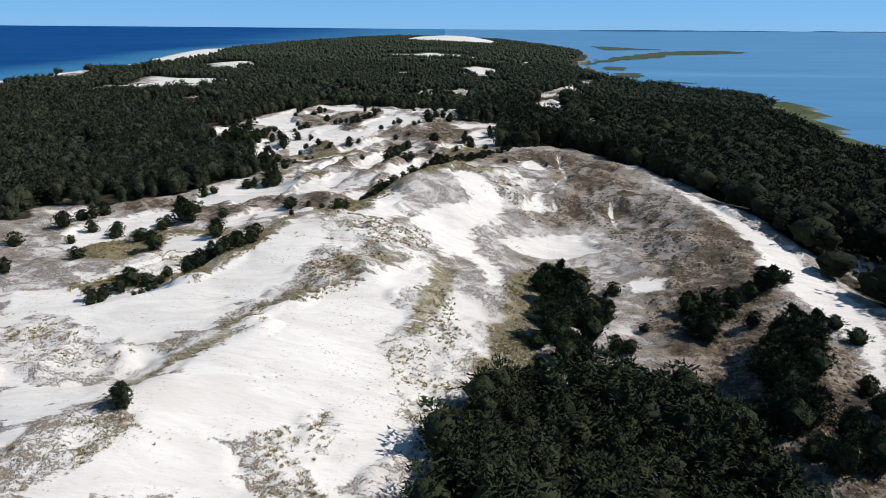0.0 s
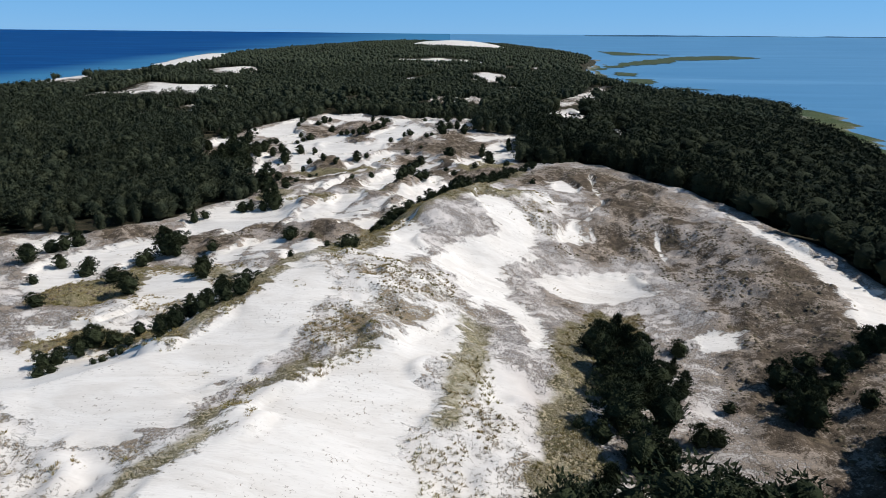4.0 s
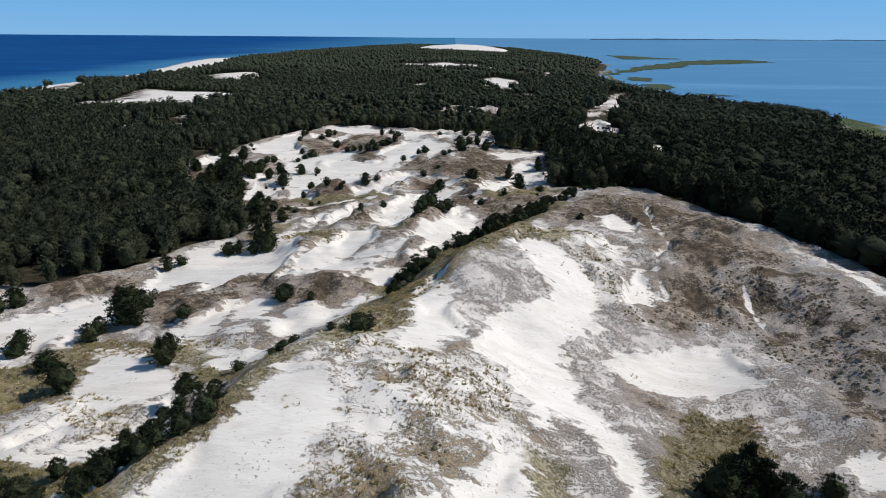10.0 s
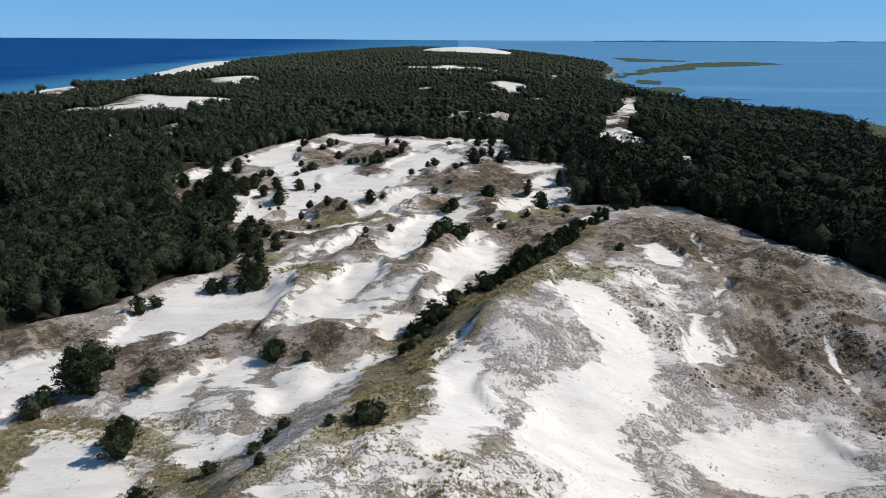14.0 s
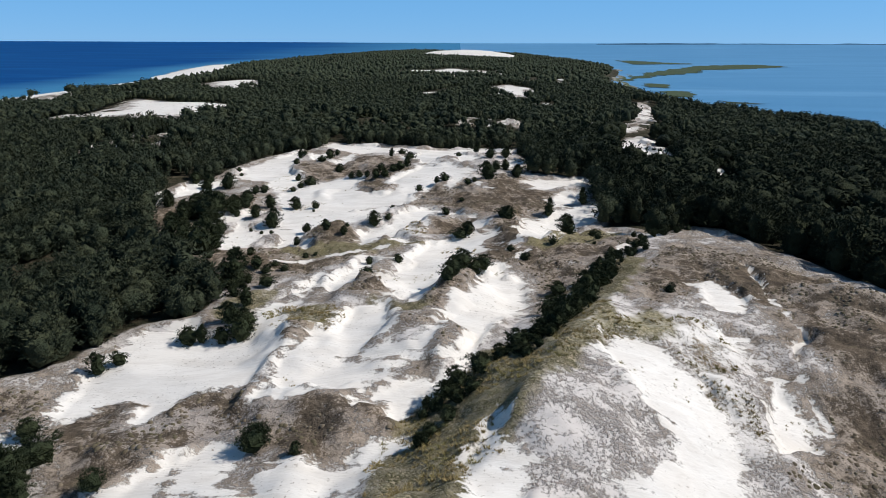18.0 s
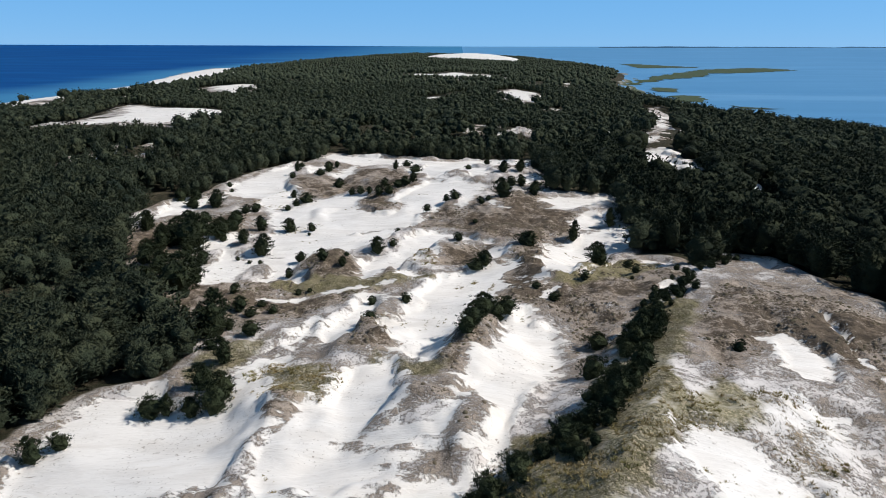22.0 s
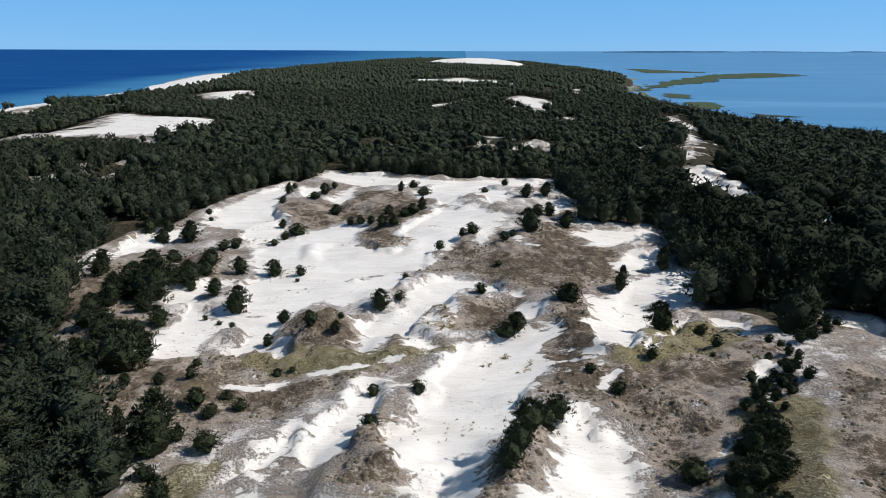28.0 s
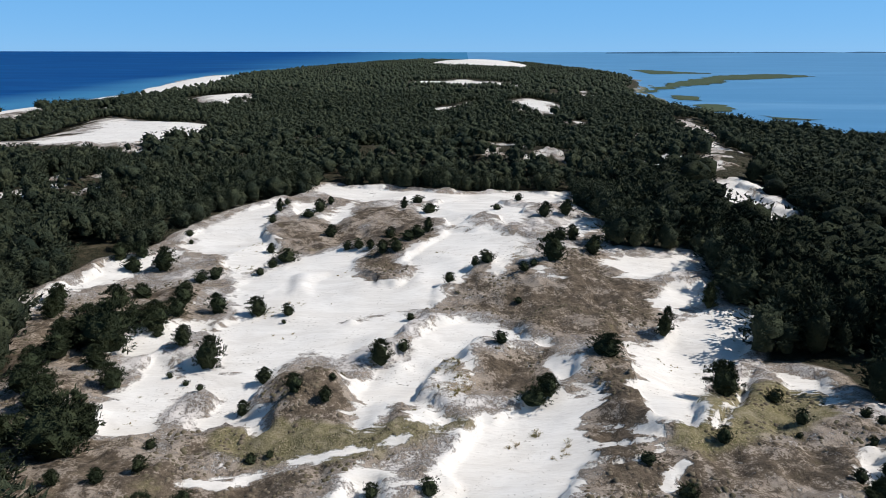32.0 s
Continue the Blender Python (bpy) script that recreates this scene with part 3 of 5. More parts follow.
# turf and marram
GREEN = []
GREEN.append(outline([-1.8, 124.3, 2.1, 121.5, 1.1, 110.4, -0.7, 103.2, -3.5, 95.8, -5.3, 95.5, -4, 102.2, -3, 111.3]))   # front grass
GREEN.append(outline([-32.8, 90.6, -28.5, 97.9, -23.6, 102.7, -16.7, 108.2, -14.1, 109.3, -13.3, 108.5, -18.8, 104.6, -22, 101, -26.6, 95.4, -29, 89.2]))   # spur grass
GREEN.append(outline([-30.9, 88.1, -26.4, 96.4, -23.1, 105.9, -23.1, 101.7, -26.9, 91.6, -30.5, 86.7, -34.6, 80.4, -39.3, 75.9, -41.7, 76.3, -36.3, 81]))   # spur grass foot
GREEN.append(outline([23.8, 144.2, 31.8, 144.5, 29.9, 132.8, 22.4, 128.4, 16.9, 119.9, 13.6, 108.6, 10.4, 99.8, 8.7, 97.8, 7.5, 97.5, 10.4, 106.5, 11.7, 111.9, 12.3, 120.8, 16.7, 130.2]))   # bowl lawn
GREEN.append(outline([17.6, 135.8, 31.4, 144.1, 27, 127.6, 17.3, 115.4, 13.5, 99.7, 15.2, 92.1, 9.7, 87.3, 5.4, 85, 6.6, 91.4, 11.9, 102.1, 13.3, 111.9]))   # bowl lawn foot
GREEN.append(outline([-22.1, 170.8, -14, 170.4, -16.4, 159.1, -16, 150.9, -17.2, 145.6, -19.8, 144.8, -22.9, 141.4, -26.7, 137.6, -29.2, 134.7, -32.9, 130, -42.3, 140.7, -33.2, 134.1, -28.6, 136.4, -25.4, 142.5, -25.2, 148.7, -25.8, 167.2]))   # slip face
GREEN.append(outline([6.5, 194.4, 13.2, 202.4, 14.9, 196.2, 10.8, 190.4, 6.8, 189.7]))   # summit turf
GREEN.append(outline([4.1, 196.5, 2.2, 189, -4.8, 177.9, -10.2, 171.4, -13.6, 167.5, -18.8, 173.3, -13.2, 173.3, -8.6, 175.8, -2.8, 182.2]))   # crest turf
GREEN.append(outline([-57.5, 255.8, -50.1, 255.8, -41.4, 255.7, -38.4, 255.1, -34.1, 254.6, -27.1, 257.4, -24.9, 255.8, -33.8, 251.4, -38.9, 248.8, -48.3, 248.9, -54.2, 250.6]))   # meadow
GREEN.append(outline([6.1, 264.4, 12.8, 267.9, 22.1, 270.3, 21.1, 257.1, 13.7, 252.9, 2.5, 249.7, -2.1, 249.5, -0.2, 252.1, 2.9, 253.2]))   # east turf
GREEN.append(outline([-32.5, 216.9, -29.5, 215.8, -25.2, 212.6, -22.5, 210.6, -23.1, 208.3, -26.4, 209.6, -29.3, 213.6, -32.1, 213.7]))   # basin turf
GREEN.append(outline([-47, 215, -41.7, 213.7, -37.5, 210.2, -38.2, 204.4, -41.7, 203.8, -45.5, 209.8]))   # ripple turf
GREEN.append(outline([-59.5, 217.6, -56.1, 224.8, -51.2, 226.6, -51.9, 219.2, -54.9, 213.5, -58.1, 212.6]))   # west turf
GREEN.append(outline([-14, 161, -4, 181, 5, 198, 11, 214, 21, 235, 14, 239, 4, 218, -2, 202, -11, 185, -20, 164]))   # crest face
GREEN.append(outline([-24.3, 146.5, -24.2, 171.6, -20.9, 180.6, -16.1, 181.6, -14.3, 166.7, -15.4, 160.7, -16.2, 151.8, -18.1, 147.2, -22.5, 144.2, -24, 144.1]))   # slip face top
GREEN.append(outline([-14.3, 166.7, -10.2, 168.8, -1.8, 180.9, 5.8, 192.3, 6.6, 199.4, -2.6, 185.8, -12.6, 193.3, -21, 181.4]))   # slip face ridge
# heath; shade is darkened in on the bowl's east side and some banks
DARK = []
DARK.append(outline([-31.9, 297.1, -27.9, 306, -22.2, 311.7, -18.9, 307.7, -14.1, 312.6, -7.8, 307.1, -3.3, 323.4, 4.1, 323, 6.3, 310.5, 12.2, 307.2, 7.1, 291.6, -1, 285.7, -10.8, 283.3, -17.7, 291.5, -25.6, 295.3]))   # north heath
DARK.append(outline([-77, 354.5, -72.8, 362.2, -66.3, 361.2, -59.3, 357.1, -55.7, 375.2, -45.1, 369.4, -36.6, 363.1, -32.8, 346.5, -41.1, 328.5, -53.2, 338.4, -61.7, 339.1, -69.5, 336.9]))   # mound
# triangle bank and kettle: lichen heath plus the painted-in shade of their faces
DARK.append(outline([-35.7, 256.4, -34.6, 259.5, -32.6, 262.9, -31.7, 255.4, -34.8, 254]))   # triangle bank
DARK.append(outline([-22.2, 274.5, -18.6, 277.8, -13.2, 277.7, -12.9, 273.5, -15.1, 268.7, -12.1, 266.5, -18, 262.9, -22.4, 266.6, -27.2, 264.4, -24.8, 270.5]))   # kettle
DARK.append(outline([-50.1, 326.8, -46.6, 329.9, -38, 321.1, -35.8, 316.3, -36.7, 312.2, -41.6, 309.2, -44.9, 312.2]))   # bank hollow
DARK.append(outline([-9.8, 263.8, -5.9, 270.6, 0.2, 282.7, -0.7, 265, -0.3, 256, 2.1, 252.7, 12.8, 267.9, 22.1, 270.3, 22.2, 256.7, 24.5, 252.8, 16.8, 239.7, -13.7, 240.1]))   # east plain
DARK.append(outline([-104.2, 283.8, -102, 297, -96.3, 306.8, -85.8, 309.6, -79.9, 312.4, -76.7, 295.1, -85.2, 284.7, -78, 267.2, -72.5, 253.6, -59.6, 257.3, -55.9, 251.3, -57.4, 241.8, -75, 240.5]))   # west corner
DARK.append(outline([-52.8, 265.6, -51.3, 272.5, -48.3, 274.6, -42.7, 267.8, -41, 262.5, -38.4, 255.1, -43.6, 252.7, -50.4, 256.7, -53.1, 263.7]))   # shrub hummock
DARK.append(outline([-91, 186.7, -83.8, 191.2, -71.7, 185.3, -58.8, 179.6, -50, 180.2, -43.6, 180.3, -34.8, 176.8, -24.7, 180.1, -23.3, 174.5, -33.4, 169.8, -46.4, 174.5, -51.7, 168.3, -54.4, 165, -60.7, 164.8, -68.5, 178.8, -85.1, 177.4]))   # heath lane
DARK.append(outline([-69.4, 178.6, -64.9, 185.5, -59.6, 184.8, -55.2, 184.6, -46, 185.7, -38, 180.7, -36.4, 185.2, -32.7, 180.4, -28, 178.2, -25.4, 176.1, -25.8, 174.2, -67.3, 175.7]))   # heath lane two
DARK.append(outline([-45.1, 199.5, -44.2, 205.4, -40.1, 202.6, -39.1, 201.6, -39.7, 197.1, -43.3, 196]))   # ledge
DARK.append(outline([-37.4, 225.1, -35.6, 234.8, -31.9, 232.8, -31, 223.5, -29.3, 220.7, -32.6, 217.7, -37.1, 219.1]))   # slide hummock
DARK.append(outline([-22.5, 213.4, -20.3, 225.8, -16.9, 234.3, -13.3, 236.5, -10.5, 234.3, -12.3, 228.7, -15.5, 218, -18.4, 214.9, -20.6, 209.6]))   # shrub bank
DARK.append(outline([-3.9, 248.8, 3.1, 241.5, 11.8, 243.8, 14.8, 234.8, 9, 229, 2.2, 217.9, -2.2, 219.7, -1.4, 227.3, -2.5, 234.5, -10.6, 238.2]))   # below the thicket
DARK.append(outline([-20.4, 193.4, -19, 197.6, -15, 201.7, -13.6, 202.7, -15.1, 198.9, -17.5, 195.6, -19.7, 191.4, -22.4, 189.6]))   # ripple banks
DARK.append(outline([-27.6, 199.6, -25.4, 201.7, -20.7, 204.5, -15.7, 208.7, -19, 202.5, -25.3, 199.5, -31.2, 196.6]))   # tongue bank
DARK.append(outline([43.7, 218.8, 54.5, 214.4, 59.5, 191.2, 43, 161.7, 43, 169.8, 35.3, 170.8, 24.8, 169.1, 19.9, 168.3, 30.9, 180.9, 35.7, 189.1, 37, 198, 36.3, 204.4]))   # bowl heath
DARK.append(outline([28.4, 243.2, 44.7, 234.9, 55.1, 220.2, 44.1, 216.7, 34, 210.6, 27.1, 218.5, 13.5, 203.8, 14.9, 216.5]))   # summit heath
DARK.append(outline([41.8, 110, 56.1, 121.2, 63.6, 114.8, 62.9, 98.5, 62.7, 84.8, 50.9, 64.8, 35.3, 68.2, 40.6, 85.8, 36.9, 94.7]))   # bowl east
# bowl right and wall: heath, further darkened for the shade of the slope
DARK.append(outline([35, 100, 50, 95, 75, 140, 66, 165, 55, 170, 45, 140, 38, 115]))   # bowl right
DARK.append(outline([52.2, 192.8, 61.9, 183.8, 66.2, 162.4, 67.8, 143.1, 48.4, 110.2, 45.4, 115.7, 48.5, 134.9, 42.7, 143, 41.9, 163.9]))   # bowl wall
DARK.append(outline([-16.3, 125.8, -13.9, 126.6, -11.6, 122.7, -10.9, 119.7, -8.9, 119.1, -10.6, 117.6, -13.2, 117.9, -15.9, 120.4]))   # pit bank
DARK.append(outline([-20, 118.3, -17.9, 117.3, -15.2, 112, -15.6, 110.8, -17.3, 111.7, -19, 115.1]))   # hole bank
# sand with a thin cover of tufts
GREEN.append(outline([-42, 108, -39.2, 112.4, -36.6, 117, -34.2, 122, -32, 125.6, -30.6, 129, -29.4, 133.6, -33, 134.6, -34.5, 129.6, -36.5, 126.2, -38.4, 121.6, -40.2, 117.4, -42.2, 113.4, -45, 109]))   # crest fringe
GREEN.append(outline([-79, 149, -72.2, 150.5, -69.1, 153, -68.7, 158, -65, 158, -64.5, 150, -63.5, 142.5, -66.3, 139, -70, 136, -80, 138]))   # west hollow
GREEN.append(outline([-64, 124, -55, 125.2, -49.3, 125.5, -46.5, 118, -50, 115.5, -57.4, 116, -67, 115, -70, 120]))   # foot turf
GREEN.append(outline([-65, 159, -57, 157, -52, 156, -48, 152, -52, 148.5, -58, 151.5, -63, 153]))   # west hollow two
GREEN.append(outline([-47, 150, -44, 150, -38, 142, -40, 139.5, -44, 141]))   # crest foot

DARK.append(outline([-64, 124, -55, 125.2, -49.3, 125.5, -46.5, 118, -50, 115.5, -57.4, 116, -67, 115, -70, 120]))   # foot turf
DARK.append(outline([-79, 149, -72.2, 150.5, -66, 146, -63.5, 142.5, -66.3, 139, -70, 136, -80, 138]))   # west hollow

DARK.append(outline([-10.3, 258.7, -4.2, 264.7, -3.6, 254.8, 2.5, 253.1, 14.7, 265.8, 20.7, 253.9, 16.3, 243.7, 11.2, 234.8, -16.5, 237.5, -12.4, 246.6]))   # field heath
DARK.append(outline([-69.9, 254.6, -56.8, 259.0, -41.0, 251.4, -29.5, 255.1, -34.3, 249.9, -39.9, 245.5, -42.0, 242.2, -45.7, 236.5, -75.9, 237.3, -81.2, 245.7, -72.4, 248.0]))   # field turf

LIGHT = []
LIGHT.append(outline([-53, 157, -44, 155, -37, 141.5, -41, 138.5, -49, 145]))   # twig bank
LIGHT.append(outline([-68, 133, -59, 140, -51, 137, -50, 132, -58, 126.5, -66, 128]))   # hollow tufts
LIGHT.append(outline([-27.9, 139.8, -21.3, 145.5, -13.3, 140.4, -5.8, 142.5, -0.8, 128.7, 2.2, 123, 2.1, 113.2, 5.1, 108.2, 5.5, 96.9, -5.9, 94, -4, 102.2, -5.9, 107.4, -2.9, 117.5, -8.8, 116.7, -13.5, 110, -17.9, 106.9, -22, 107.6, -24, 111.3, -21.9, 120.1, -22.1, 126.2, -29.7, 131.6]))   # spur
LIGHT.append(outline([-7.4, 98.7, -0.4, 123.8, 1.6, 109.8, 6.8, 94.8, 5.4, 85, -1.5, 70.7, -5.5, 69.3, -5, 79.1, -6.8, 88.3, -10, 92.7]))   # front slope
LIGHT.append(outline([-45.1, 59, -44.6, 64.2, -42.8, 65.5, -36.6, 66.9, -34.4, 66.3, -37, 59.9, -40.7, 55.1, -42, 53.9]))   # left slope
LIGHT.append(outline([-63.3, 90.7, -60, 93.8, -54.1, 92.3, -47.3, 86.7, -41.9, 87.3, -30.8, 87.8, -28.8, 86.5, -33.8, 80.4, -39.3, 75.9, -49.8, 76.9, -57.9, 81.8]))   # left bank
LIGHT.append(outline([-30.6, 269.3, -27.4, 274.8, -24.8, 268.1, -27.2, 262.8, -29.5, 263.6]))   # centre tufts
LIGHT.append(outline([-19.8, 257.3, -13.3, 257.8, -13.3, 252.1, -20.5, 246.4, -20.8, 252.8]))   # slide tufts
LIGHT.append(outline([-25.6, 339.8, -18.8, 338.9, -11.5, 328.4, -11.4, 316.4, -16.9, 323, -20.5, 329.8]))   # crest tufts
LIGHT.append(outline([-50.2, 214, -46.4, 217.7, -38.7, 212.9, -36.2, 210.2, -38, 203.5, -45.4, 205.3]))   # ripple tufts
LIGHT.append(outline([13.6, 187.8, 17.4, 189.7, 19.6, 180.3, 18.9, 171.8, 16.3, 171.6, 15.6, 178.6]))   # chute lip
LIGHT.append(outline([0.9, 189.1, 10.3, 198.3, 19.7, 198.9, 25.6, 193.9, 19.7, 187.4, 14.6, 190.3, 4.8, 189.4]))   # summit edge
LIGHT.append(outline([-23.9, 66.6, -20.6, 68.6, -18.8, 69.6, -17.6, 67, -14.9, 62.4, -13.1, 59.7, -19.4, 58.9, -22, 61.6]))   # tuft field
LIGHT.append(outline([-16.7, 72.2, -15.1, 75, -12.8, 73.4, -12.1, 68.9, -14.3, 66.2, -16.6, 68.1]))   # tuft field two
# thin lichen on grey sand
PALE = []
PALE.append(outline([-11.7, 168.5, 0.1, 182.1, 2.9, 177.2, 5.3, 170.7, 7.6, 167.4, 4, 163.1, -3.4, 157.4, -7.6, 148.4, -9.3, 153.2, -10.3, 161]))   # saddle top
PALE.append(outline([2.9, 131.8, 7.5, 126.6, 9.8, 116, 10.3, 109.9, 7.5, 97.6, 5.5, 96.9, 3, 107.3, 1.7, 116.7]))   # chute apron
PALE.append(outline([12.2, 163.8, 16.5, 161.4, 14.8, 150.4, 17.3, 141.6, 18.5, 138.2, 12.3, 120.8, 11.9, 132.6, 9.7, 151.1]))   # bowl apron
PALE.append(outline([16.2, 177.5, 19.8, 172.1, 19.9, 167, 34.1, 167.9, 37.6, 165.3, 36.4, 159.9, 30.9, 164.3, 16, 158.8, 12.1, 158.9]))   # bowl edge
PALE.append(outline([-10.8, 206.2, -4.6, 215.4, -6.9, 203.1, -11.6, 193.7, -14, 191, -13.7, 195.4]))   # ripple flank
PALE.append(outline([-59, 83.6, -43.7, 80.8, -35.5, 85, -30.5, 92.4, -30.4, 86.6, -35.2, 78.2, -37.5, 72.1, -46.3, 74.4, -55.4, 77.6]))   # left hollow
PALE.append(outline([40.4, 188.6, 62.5, 195, 64, 169.2, 55.8, 147, 46.9, 135.2, 39.9, 148.1, 38.1, 165.8]))   # bowl centre
PALE.append(outline([-61.4, 177.6, -51.2, 182.8, -40.3, 181.8, -36.6, 178.1, -44.4, 173.4, -55.2, 172.1]))   # lane
# tufts on the bare sheets
THIN = []
THIN.append(outline([-23.9, 66.6, -20.6, 68.6, -18.8, 69.6, -17.6, 67, -14.9, 62.4, -13.1, 59.7, -19.4, 58.9, -22, 61.6]))   # tuft field
THIN.append(outline([-16.7, 72.2, -15.1, 75, -12.8, 73.4, -12.1, 68.9, -14.3, 66.2, -16.6, 68.1]))   # tuft field two
THIN.append(outline([-8.2, 97.3, -5.9, 103.9, -2.4, 114.7, -1.2, 101.4, -1.9, 89.9, -6.8, 88.3]))   # front
THIN.append(outline([-28, 127.2, -25.7, 128.1, -24.4, 122.9, -27, 122.6]))   # crest tufts
THIN.append(outline([-51.3, 77.3, -46.4, 82.2, -41.1, 79.5, -41.1, 72.4, -44.8, 67.1]))   # left tufts
THIN.append(outline([-42, 108, -39.2, 112.4, -36.6, 117, -34.2, 122, -32, 125.6, -30.6, 129, -33.5, 131, -36.5, 126.2, -38.4, 121.6, -40.2, 117.4, -42.2, 113.4, -45, 109]))   # crest fringe
TURF = []
TURF.append(outline([-69.9, 254.6, -56.8, 259.0, -41.0, 251.4, -29.5, 255.1, -34.3, 249.9, -39.9, 245.5, -42.0, 242.2, -45.7, 236.5, -75.9, 237.3, -81.2, 245.7, -72.4, 248.0]))   # field turf
TURF.append(outline([-10.3, 258.7, -4.2, 264.7, -3.6, 254.8, 2.5, 253.1, 14.7, 265.8, 20.7, 253.9, 16.3, 243.7, 11.2, 234.8, -16.5, 237.5, -12.4, 246.6]))   # field heath
TURF.append(outline([-64, 124, -55, 125.2, -49.3, 125.5, -46.5, 118, -50, 115.5, -57.4, 116, -67, 115, -70, 120]))   # foot turf
TURF.append(outline([-79, 149, -72.2, 150.5, -69.1, 153, -68.7, 158, -65, 158, -64.5, 150, -63.5, 142.5, -66.3, 139, -70, 136, -80, 138]))   # west hollow
# ground free of forest, and the grove in the hollow
OPEN = outline([-113.1, 166.1, -85.3, 190.2, -81.8, 193.1, -78.3, 196.5, -72.7, 200, -70.3, 203.1, -66.7, 208.4, -63.2, 209.9, -61.5, 219.7, -66.2, 228.1, -70.8, 234.3, -77.3, 240.5, -84.2, 247.5, -90.9, 257, -92.4, 265.8, -95.9, 274.8, -109.1, 293.5, -108.3, 304.6, -105.5, 314.1, -104.5, 328.2, -99.6, 346.7, -93.7, 374.4, -85.9, 387.5, -71.2, 405, -40.5, 408, -4.8, 413, 8.2, 401.2, 7.9, 343.2, 6.9, 324.7, 15.8, 325.1, 26, 327.6, 23.1, 311.8, 22.2, 299.2, 25.5, 293.1, 21.5, 287.6, 21, 279.4, 25.1, 276.5, 25.3, 262.1, 25.5, 255.1, 44.8, 277.2]) + outline([52, 262, 62, 215, 74, 196, 80, 172, 82, 146, 80, 118, 90, 95, 95, 70, 80, 20, 60, -40, -140, -40, -150, 90, -140, 140])
GROVE = outline([-9.8, 54.5, -6, 62, -0.5, 69.5, 3.5, 77.5, 9, 84, 14, 85.5, 21.1, 86.3, 28.5, 88.3, 35.4, 86.5, 38.2, 80, 39.2, 73, 39, 63, 38.5, 61, 52, 20, 5, 20])
MARSH = []
MARSH.append(outline([228, 1186, 364, 1499, 588, 1868, 764, 1964, 786, 1820, 630, 1679, 520, 1640, 456, 1485, 348, 1373, 246, 1201]))
MARSH.append(outline([466, 2254, 513, 2207, 615, 1987, 441, 1927]))
MARSH.append(outline([258, 1148, 295, 1126, 266, 1045, 239, 1054]))
MARSH.append(outline([234, 976, 268, 979, 264, 913, 225, 889]))
MARSH.append(outline([264, 844, 290, 799, 265, 797]))
WEST_COAST = ((-1500, -505), (400, -510), (900, -513), (1145, -518), (1432, -555), (1667, -590), (2176, -565), (2609, -440), (2952, -260), (3400, -60))
EAST_COAST = ((-1500, 215), (320, 224), (354, 236), (420, 246), (477, 262), (546, 298), (609, 300), (680, 262), (740, 232), (800, 222), (855, 212), (1041, 222), (1226, 245), (1400, 300), (1640, 345), (1900, 330), (2200, 300), (2700, 240), (3200, 120))
PATHS = []
PATHS.append(outline([-11.1, 258, -4.8, 254.6, -1.6, 251.5]))   # track
PATHS.append(outline([-12.4, 253.5, -6.8, 251.5, -1.6, 249.1]))   # track
PATHS.append(outline([-1.4, 249.6, -6.6, 247, -11, 246.8, -13.5, 246.7]))   # track
PATHS.append(outline([-47, 249.1, -43, 249.6, -37.8, 250.6, -32.5, 252.2]))   # track
PATHS.append(outline([-54, 246.2, -48.9, 248, -43.4, 248.8, -38, 250.7]))   # track
PATHS.append(outline([-57.2, 243.8, -53.1, 244.3, -48.2, 247.8, -39.4, 249.1]))   # track
PATHS.append(outline([12.6, 269.2, 18.9, 276.4, 11.2, 261.9, 5.1, 253.6]))   # track
PATHS.append(outline([39.1, 229.7, 37.4, 214.1, 37.3, 200.9, 33.9, 198, 30.6, 188.2, 31.2, 182.2, 29, 176.2]))   # track
PATHS.append(outline([46.7, 183.5, 46.1, 180.3, 45.2, 174.5, 45.5, 170.4]))   # track
PATHS.append(outline([1.2, 221.2, 4.6, 224.6, 8.7, 229]))   # track
PATHS.append(outline([-4.5, 241.1, -2.7, 244.2, -1.2, 246.4]))   # track


CREST_SIDE = 3.0


def lift(x, y):
    """The far country rises a little towards the rim of the sheet, to stand for what lies beyond it."""
    r = np.hypot(x, y - 90)
    return 39.0 * np.clip((r - 1500) / 3400, 0, 1.0) ** 2


def coast(y, line):
    return np.interp(y, *zip(*line))


def land(x, y):
    """The height of the spit without its dunes: a broad back that falls to both shores."""
    wob = 10 * value_noise(x, y, 90, 5)
    west, east = x - coast(y, WEST_COAST) + wob, coast(y, EAST_COAST) - x + wob * 0.6
    west, east = west - 900 * step(2700, 3200, y), east - 900 * step(2700, 3200, y)     # the spit ends in open water
    z = 15.0 - 6 * step(430, 700, y) - 7 * step(75, 190, x) * step(900, 500, y)
    middle = np.exp(-5 * ((west - east) / np.maximum(west + east, 50)) ** 2)
    z = z + 2.2 * fractal(x, y, 150, 9, 3) * step(430, 620, y) + 8 * middle * step(1100, 2000, y)
    fore = 4.0 * np.exp(-((west - 106) / 18.0) ** 2)                     # dune ridge behind the beach
    z = np.minimum(z, -1.2 + 0.045 * west + 10 * step(120, 300, west)) + fore * step(2600, 2200, y)
    z = np.minimum(z, -0.6 + 0.025 * east + 14 * step(8, 130, east) + 5 * step(100, 200, east))
    sea = (west < 0) | (east < 0)
    z = np.where(sea, np.minimum(z, -1.0 + 0.05 * np.minimum(west, east)), z)
    return np.maximum(z, -6.0)


def great_dune(x, y):
    """The tall bare dune far along the spit."""
    u, v = (x - 22) / 138.0, (y - 2120) / 170.0
    return 19 * np.clip(1 - u * u, 0, 1) ** 0.6 * np.clip(1 - v * v, 0, 1) ** 0.8 * (1 + 0.12 * value_noise(x, y, 60, 3))


